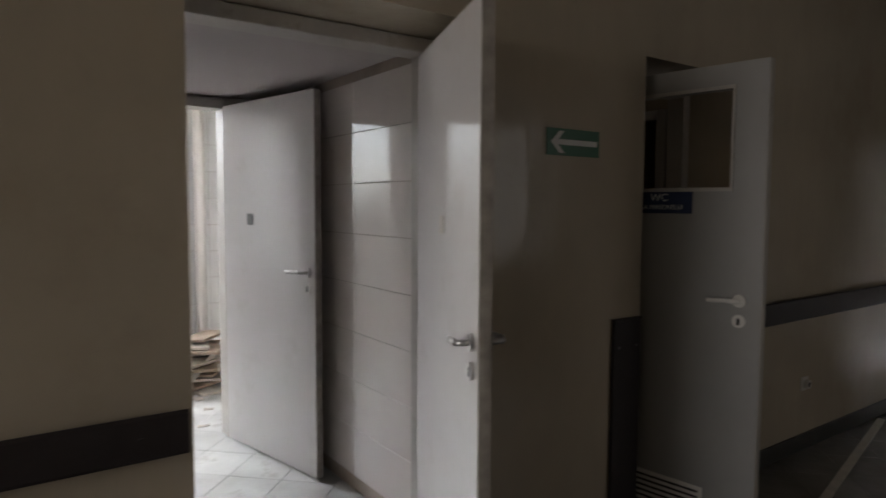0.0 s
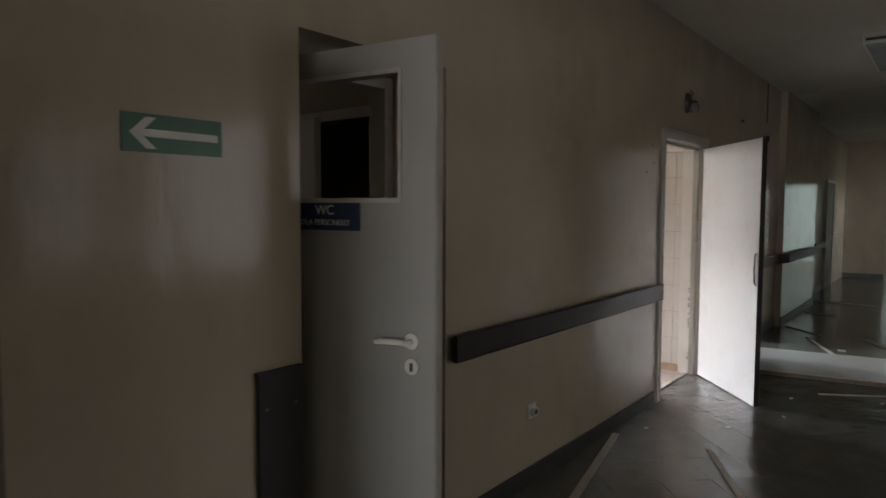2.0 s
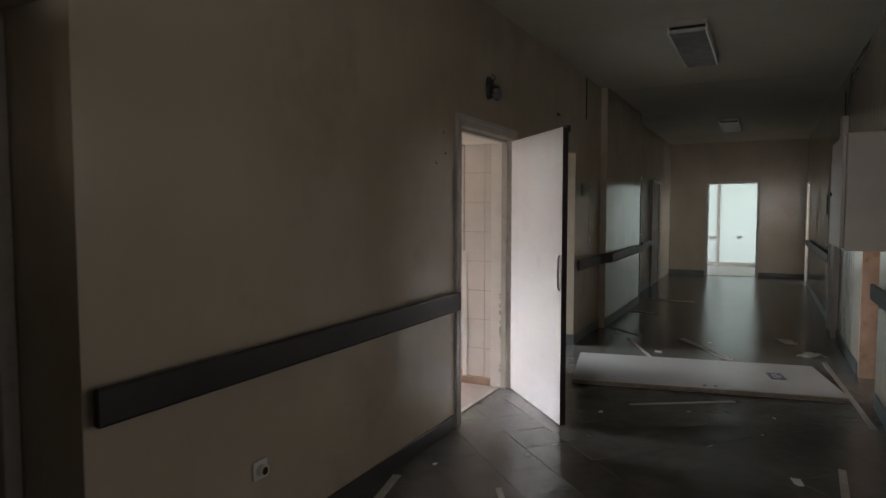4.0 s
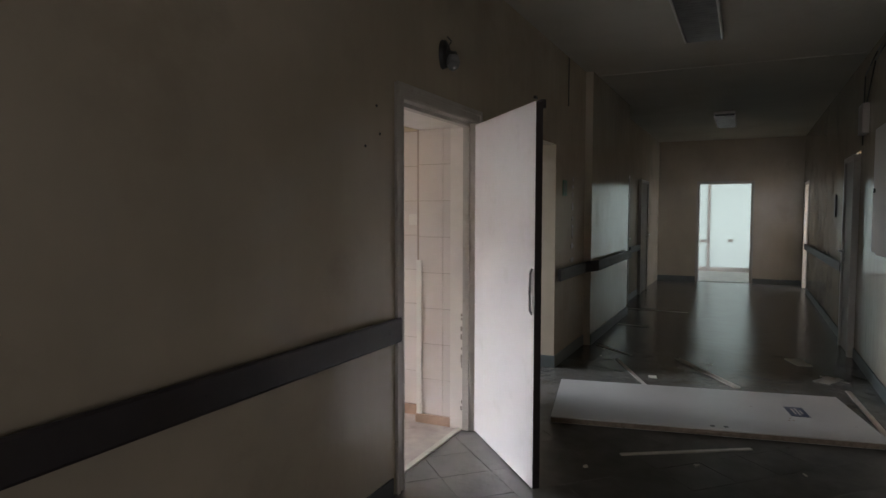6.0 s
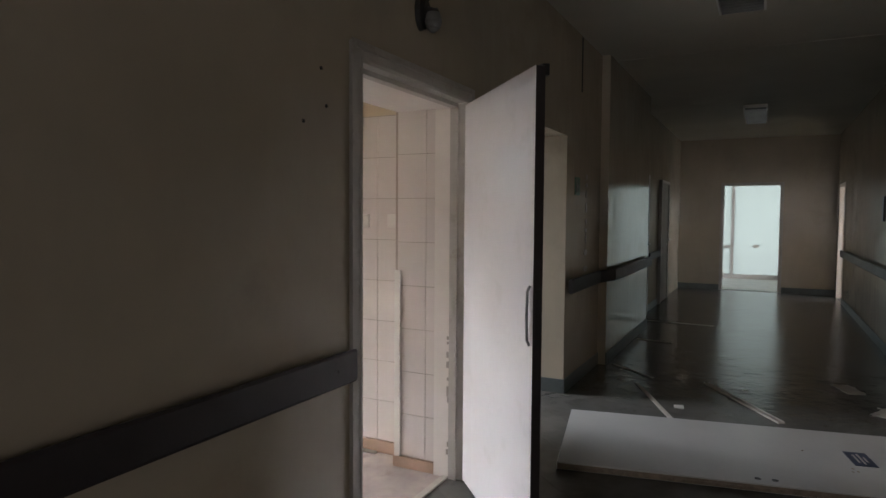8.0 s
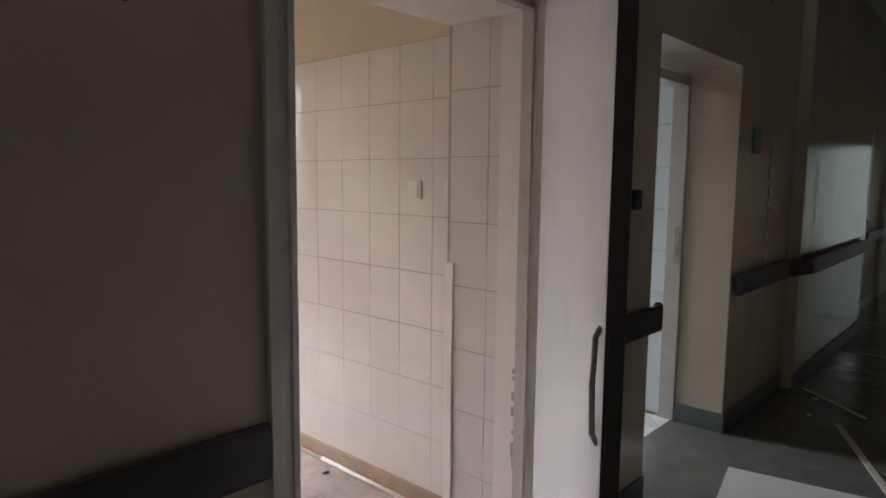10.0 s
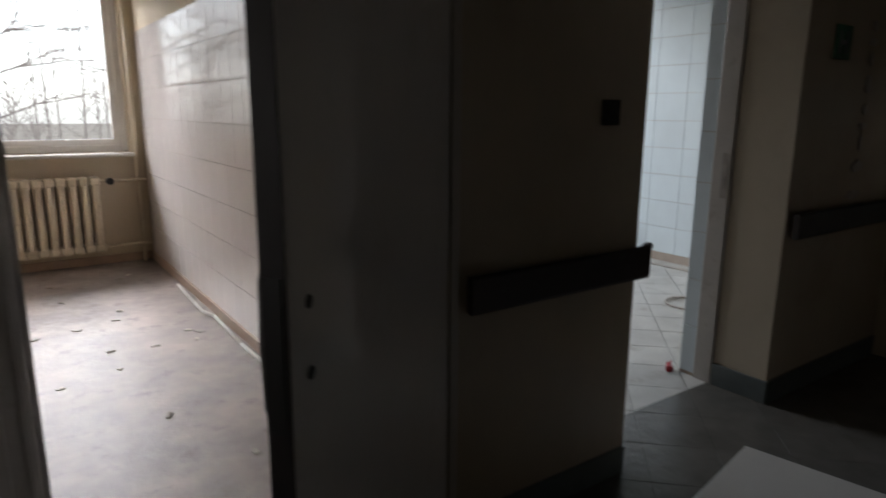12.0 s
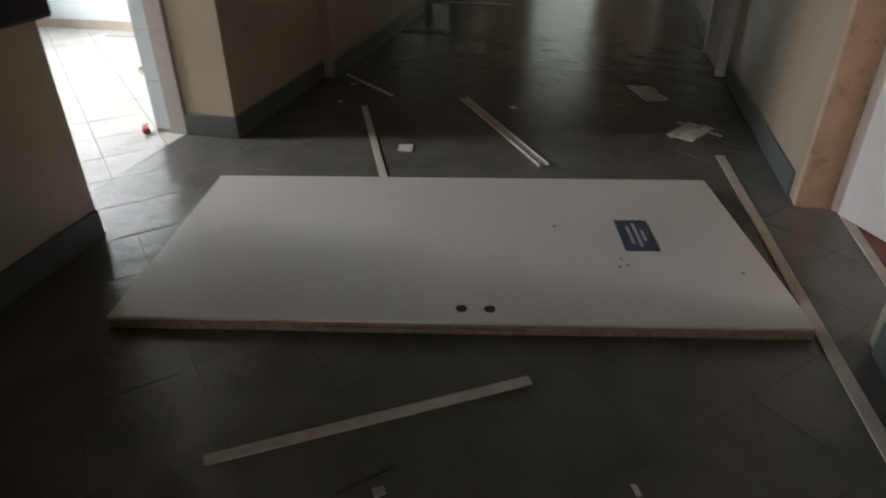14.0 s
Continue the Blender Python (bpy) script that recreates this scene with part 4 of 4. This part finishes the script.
# ---- shower room ----
rc = finish("red_cap", rod(rod(bmesh.new(), (0, 0, 0), (0.05, 0.01, 0.012), 0.02, 0.014, n=12), (0.05, 0.01, 0.012), (0.08, 0.0, 0.02), 0.009, 0.004, n=8), M_RED)
rc.matrix_world = pose(9.02, 2.31, 0.018, 0, 0, 30)
tagged(rc, "small red plastic cap on the floor tiles", "cap")
hd = finish("tap_stub", rod(bmesh.new(), (0, 0, 0), (-0.09, 0, 0), 0.022, 0.018, n=12), M_CHROME)
hd.matrix_world = pose(11.235, 3.6, 0.95)
tagged(hd, "short metal pipe stub on the wall", "pipe")
ring = finish("loose_hose", tube([(10.2 + 0.16 * math.cos(a), 3.0 + 0.16 * math.sin(a), 0.012) for a in [k * 0.35 for k in range(17)]], 0.008, 6), M_CABINET, smooth=True)
tagged(ring, "thin loose hose curled on the floor", "hose")

# ---- end hall glazing ----
gl = empty("window_3", pose(20.6, -1.6, 0), "floor to ceiling glazing with pale blinds", "window", kind="structure")
stops = (0.0, 1.47, 2.67, 3.87, 4.6)
for y in stops:
    part("mullion", boxes((0, y - 0.03, 0, 0.08, y + 0.03, CEIL), bevel=0.004), M_FRAME, gl)
part("rail", boxes((0.01, 2.70, 0.72, 0.07, 4.6, 0.78)), M_FRAME, gl)
part("rail", boxes((0.01, 0.03, 0.0, 0.07, 4.6, 0.10)), M_FRAME, gl)
for y0, y1 in zip(stops, stops[1:]):
    p = part("pane", boxes((0.035, y0 + 0.031, 0.10, 0.041, y1 - 0.031, CEIL)), M_FROST, gl, "frosted pale green pane")
    p.visible_shadow = False
part("notch_block", boxes((0.0, 2.10, 0.74, 0.05, 2.22, 0.80)), M_FRAME, gl)

# ---- outside ----
def tree(x, y, seed, height, limbs, spread, depth_=5):
    r = random.Random(seed)
    t = empty("tree", pose(x, y, -4.0), "bare winter tree with many thin branches", "tree", "bare trees outside")
    bm, tw = bmesh.new(), bmesh.new()
    rod(bm, (0, 0, 0), (0.1, 0, height * 0.45), 0.22, 0.15, 10)
    rod(bm, (0.1, 0, height * 0.45), (0.0, 0.2, height * 0.95), 0.15, 0.03, 8)

    def grow(p, d, L, rad_, depth):
        q = p + d * L
        rod(bm if depth > 2 else tw, p, q, rad_, rad_ * 0.6, 6 if depth > 2 else 4)
        if depth == 0:
            return
        for k in range(r.choice((2, 3, 3))):
            nd = (d + Vector((r.uniform(-1, 1), r.uniform(-1, 1), r.uniform(-0.65, 0.6))) * 0.75).normalized()
            grow(p + d * L * r.uniform(0.45, 1.0), nd, L * r.uniform(0.55, 0.8), rad_ * 0.58, depth - 1)

    for k in range(limbs):
        z = height * r.uniform(0.36, 0.8)
        a = r.uniform(0, 6.283)
        grow(Vector((0.07, 0.05, z)), Vector((math.cos(a), math.sin(a), r.uniform(0.1, 0.7))).normalized(), spread * r.uniform(0.7, 1.1), 0.021, depth_)
    part("trunk", bm, M_BARK, t)
    part("crown", tw, M_BARK, t, "fine bare twigs")


tree(5.9, 12.2, 21, 11.0, 30, 1.3, 6)
tree(10.0, 16.0, 8, 10.0, 10, 1.7)
tree(1.0, 17.0, 5, 10.0, 8, 1.7)


def far_woods(x0, x1, y0, y1, count, seed):
    """A thicket of thin bare stems and twigs, far behind the windows."""
    r = random.Random(seed)
    vs, fs = [], []

    def stick(p, q, a, b):
        o = len(vs)
        for c, w in ((p, a), (q, b)):
            for k in range(3):
                vs.append((c.x + w * math.cos(2.1 * k), c.y + w * math.sin(2.1 * k), c.z))
        for k in range(3):
            fs.append((o + k, o + (k + 1) % 3, o + 3 + (k + 1) % 3, o + 3 + k))

    for _ in range(count):
        x, y, h = r.uniform(x0, x1), r.uniform(y0, y1), r.uniform(6.0, 10.0)
        base, top = Vector((x, y, -4.0)), Vector((x + r.uniform(-0.6, 0.6), y, h - 4.0))
        stick(base, top, 0.09, 0.012)
        for _b in range(26):
            p = base.lerp(top, r.uniform(0.2, 0.95))
            d = Vector((r.uniform(-1, 1), r.uniform(-0.5, 0.5), r.uniform(0.1, 1.0))) * r.uniform(0.8, 2.0)
            stick(p, p + d, 0.025, 0.006)
            for _c in range(4):
                e = p + d * r.uniform(0.3, 1.0)
                stick(e, e + Vector((r.uniform(-0.7, 0.7), r.uniform(-0.4, 0.4), r.uniform(-0.2, 0.7))), 0.010, 0.004)
    me = bpy.data.meshes.new("far_woods")
    me.from_pydata(vs, [], fs)
    me.materials.append(M_BARK)
    tagged(new("far_woods", me), "bare grey winter thicket beyond the windows", "woods", kind="stuff")


far_woods(-22, 40, 24, 44, 150, 31)

# ---- tiles ----
def tile_mesh(w, h, t, bevel, mat):
    """A thin slab with chamfered edges, lying in xy, centre at the origin, top at t."""
    a, b = w / 2, h / 2
    v = [(-a, -b, 0), (a, -b, 0), (a, b, 0), (-a, b, 0), (-a, -b, t - bevel), (a, -b, t - bevel), (a, b, t - bevel), (-a, b, t - bevel), (-a + bevel, -b + bevel, t), (a - bevel, -b + bevel, t), (a - bevel, b - bevel, t), (-a + bevel, b - bevel, t)]
    f = [(0, 3, 2, 1)] + [(i, (i + 1) % 4, 4 + (i + 1) % 4, 4 + i) for i in range(4)] + [(4 + i, 4 + (i + 1) % 4, 8 + (i + 1) % 4, 8 + i) for i in range(4)] + [(8, 9, 10, 11)]
    me = bpy.data.meshes.new("tile")
    me.from_pydata(v, [], f)
    me.materials.append(mat)
    return me


def tile(me, parent, m):
    o = new("tile", me)
    o.parent = parent
    o.matrix_basis = m
    return o


rt = random.Random(11)


def tile_wall(parent, axis, at, facing, lo, hi, z0, z1, w, h, mat, gap=0.003, t=0.007):
    """Tiles on a wall face; axis: the direction that the wall runs; facing: sign of its normal."""
    n = max(1, int(round((hi - lo) / w)))
    k = max(1, int(round((z1 - z0) / h)))
    ww, hh = (hi - lo) / n, (z1 - z0) / k
    me = tile_mesh(ww - gap, hh - gap, t, 0.0006, mat)
    for i in range(n):
        for j in range(k):
            u, z = lo + ww * (i + 0.5), z0 + hh * (j + 0.5)
            tilt = rt.uniform(-0.12, 0.12)
            if axis == "y":
                tile(me, parent, pose(at, u, z, 90, 0, 90 * facing) @ pose(0, 0, 0, tilt, rt.uniform(-0.12, 0.12), 0))
            else:
                tile(me, parent, pose(u, at, z, 90, 0, 0 if facing < 0 else 180) @ pose(0, 0, 0, tilt, rt.uniform(-0.12, 0.12), 0))


wr = structure("wall_washroom_tiled", boxes((7.2895, WB + 0.01, 0.0, 7.2955, 6.749, 2.035)), M_TILEGROUT, "cream glossy tiled wall of the washroom", "wall")
tile_wall(wr, "y", 7.2895, -1, 2.263, 6.663, 0.076, 2.032, 0.2, 0.245, M_TILE, t=0.005)
pr = structure("pillar_washroom", boxes((7.156, 1.96, 0.0, 7.2895, WB + 0.02, 2.05)), M_TILEGROUT, "tiled reveal at the washroom door", "pillar")
tile_wall(pr, "y", 7.156, -1, 2.062, 2.245, 0.065, 2.032, 0.2, 0.245, M_TILE, t=0.005)
tile_wall(pr, "y", 7.156, -1, 2.0, 2.062, 0.065, 2.032, 0.2, 0.245, M_TILE, t=0.005)
structure("baseboard_pillar", boxes((7.138, 2.0, 0, 7.1555, 2.262, 0.062), (7.1555, 2.2615, 0, 7.28, 2.275, 0.062)), M_SKIRTWARM, "terracotta-cream skirting at the tiled reveal", "baseboard")
vt = bpy.data.objects["wall_vestibule"]
tile_wall(vt, "y", 1.75, -1, 2.26, 4.0, 0.08, 2.05, 0.58, 0.2455, M_TILE)
tile_wall(vt, "y", 0.1, 1, 2.26, 4.0, 0.08, 2.05, 0.58, 0.2455, M_TILE)
tile_wall(bpy.data.objects["pillar_bath"], "x", 6.08, -1, 1.475, 1.715, 0.02, 2.25, 0.24, 0.2455, M_WHITETILE)
wb = structure("wall_bath_tiled", boxes((1.725, 6.19, 0, 2.2, 6.199, 2.25)), M_TILEGROUT, "white tiled bathroom corner", "wall")
tile_wall(wb, "x", 6.19, -1, 1.73, 2.2, 0.02, 2.25, 0.235, 0.2455, M_WHITETILE)
ws = bpy.data.objects["wall_shower"]
tile_wall(ws, "y", 11.25, -1, 2.25, 5.5, 0.08, 2.53, 0.33, 0.2455, M_BLUETILE)
tile_wall(bpy.data.objects["trim_niche"], "y", 9.081, -1, 2.203, 2.288, 0.02, 2.05, 0.09, 0.2455, M_BLUETILE)

# diagonal floor tiles
S = 0.30
fm = tile_mesh(S - 0.0012, S - 0.0012, 0.006, 0.0005, M_FLOOR)
c45 = math.sqrt(0.5)


def clipped(poly, x0, x1, y0, y1):
    for ax, lim, sg in ((0, x0, 1), (0, x1, -1), (1, y0, 1), (1, y1, -1)):
        out = []
        for a, b in zip(poly, poly[1:] + poly[:1]):
            da, db = sg * (a[ax] - lim), sg * (b[ax] - lim)
            if da >= 0:
                out.append(a)
            if da * db < 0:
                k = da / (da - db)
                out.append((a[0] + (b[0] - a[0]) * k, a[1] + (b[1] - a[1]) * k))
        poly = out
        if len(poly) < 3:
            return []
    return poly


def cut_tile(poly, z, t, mat):
    """A tile cut to a polygon, as a thin prism."""
    n = len(poly)
    me = bpy.data.meshes.new("tile")
    me.from_pydata([(x, y, z) for x, y in poly] + [(x, y, z + t) for x, y in poly], [], [tuple(range(n))[::-1], tuple(range(n, 2 * n))] + [(i, (i + 1) % n, n + (i + 1) % n, n + i) for i in range(n)])
    me.materials.append(mat)
    return me


def diagonal_floor(rects, parent, me, mat, z, t, middle, limit):
    """Square tiles at 45 degrees inside rectangles; the nearest to the middle are pieces, the rest one mesh."""
    half = (S - 0.0022) / 2
    whole, cuts = [], []
    for x0, x1, y0, y1 in rects:
        for i in range(-60, 120):
            for j in range(-80, 80):
                u, v = (i + 0.5) * S, (j + 0.5) * S
                x, y = (u - v) * c45, (u + v) * c45
                if x < x0 - 0.25 or x > x1 + 0.25 or y < y0 - 0.25 or y > y1 + 0.25:
                    continue
                r = half / c45
                poly = [(x + r, y), (x, y + r), (x - r, y), (x, y - r)]
                cp = clipped(poly, x0, x1, y0, y1)
                if len(cp) < 3:
                    continue
                if all(x0 <= a <= x1 and y0 <= b <= y1 for a, b in poly):
                    whole.append((x, y))
                else:
                    cuts.append((x, y, cp))
    whole.sort(key=lambda p: abs(p[0] - middle))
    cuts.sort(key=lambda p: abs(p[0] - middle))
    for x, y in whole[:limit]:
        tile(me, parent, pose(x, y, z, rt.uniform(-0.3, 0.3), rt.uniform(-0.3, 0.3), 45))
    for x, y, cp in cuts[:limit // 3]:
        tile(cut_tile(cp, z, t, mat), parent, Matrix())
    vs, fs = [], []
    for cp in [[(x + half / c45, y), (x, y + half / c45), (x - half / c45, y), (x, y - half / c45)] for x, y in whole[limit:]] + [c[2] for c in cuts[limit // 3:]]:
        o, n = len(vs), len(cp)
        ca, cb = sum(p[0] for p in cp) / n, sum(p[1] for p in cp) / n
        ta, tb = rt.uniform(-0.006, 0.006), rt.uniform(-0.006, 0.006)
        vs += [(x, y, z + t + ta * (x - ca) + tb * (y - cb)) for x, y in cp] + [(x, y, z) for x, y in cp]
        fs += [tuple(range(o, o + n))] + [(o + i, o + n + i, o + n + (i + 1) % n, o + (i + 1) % n) for i in range(n)]
    if vs:
        mm = bpy.data.meshes.new("far_tiles")
        mm.from_pydata(vs, [], fs)
        mm.materials.append(mat)
        ob = new("far_tiles", mm)
        ob.parent = parent
        tagged(ob, "many more diagonal floor tiles", kind="stuff")


diagonal_floor([(-5.0, 17.84, R, W), (12.65, 17.84, W, 1.95), (8.05, 9.08, W, 2.12), (2.645, 3.45, W, 2.12), (0.714, 1.75, W, 2.11), (6.1, 7.16, W, 1.925), (7.95, 8.88, R - 0.15, R)], floor, fm, M_FLOOR, -0.006, 0.006, 6.8, 225)
pm = tile_mesh(0.30 - 0.003, 0.30 - 0.003, 0.005, 0.0015, M_WHITEFLOOR)
diagonal_floor([(0.1, 1.75, 2.11, 4.05), (-0.7, 2.2, 4.05, 6.2)], bpy.data.objects["floor_vestibule"], pm, M_WHITEFLOOR, -0.004, 0.005, 1.2, 120)
diagonal_floor([(7.85, 11.25, 2.12, 5.5)], bpy.data.objects["floor_shower"], pm, M_WHITEFLOOR, -0.004, 0.005, 9.5, 120)
structure("threshold_washroom", boxes((6.155, 1.905, -0.003, 7.128, 1.945, 0.009), bevel=0.003), M_STRIP, "pale threshold strip", "trim")
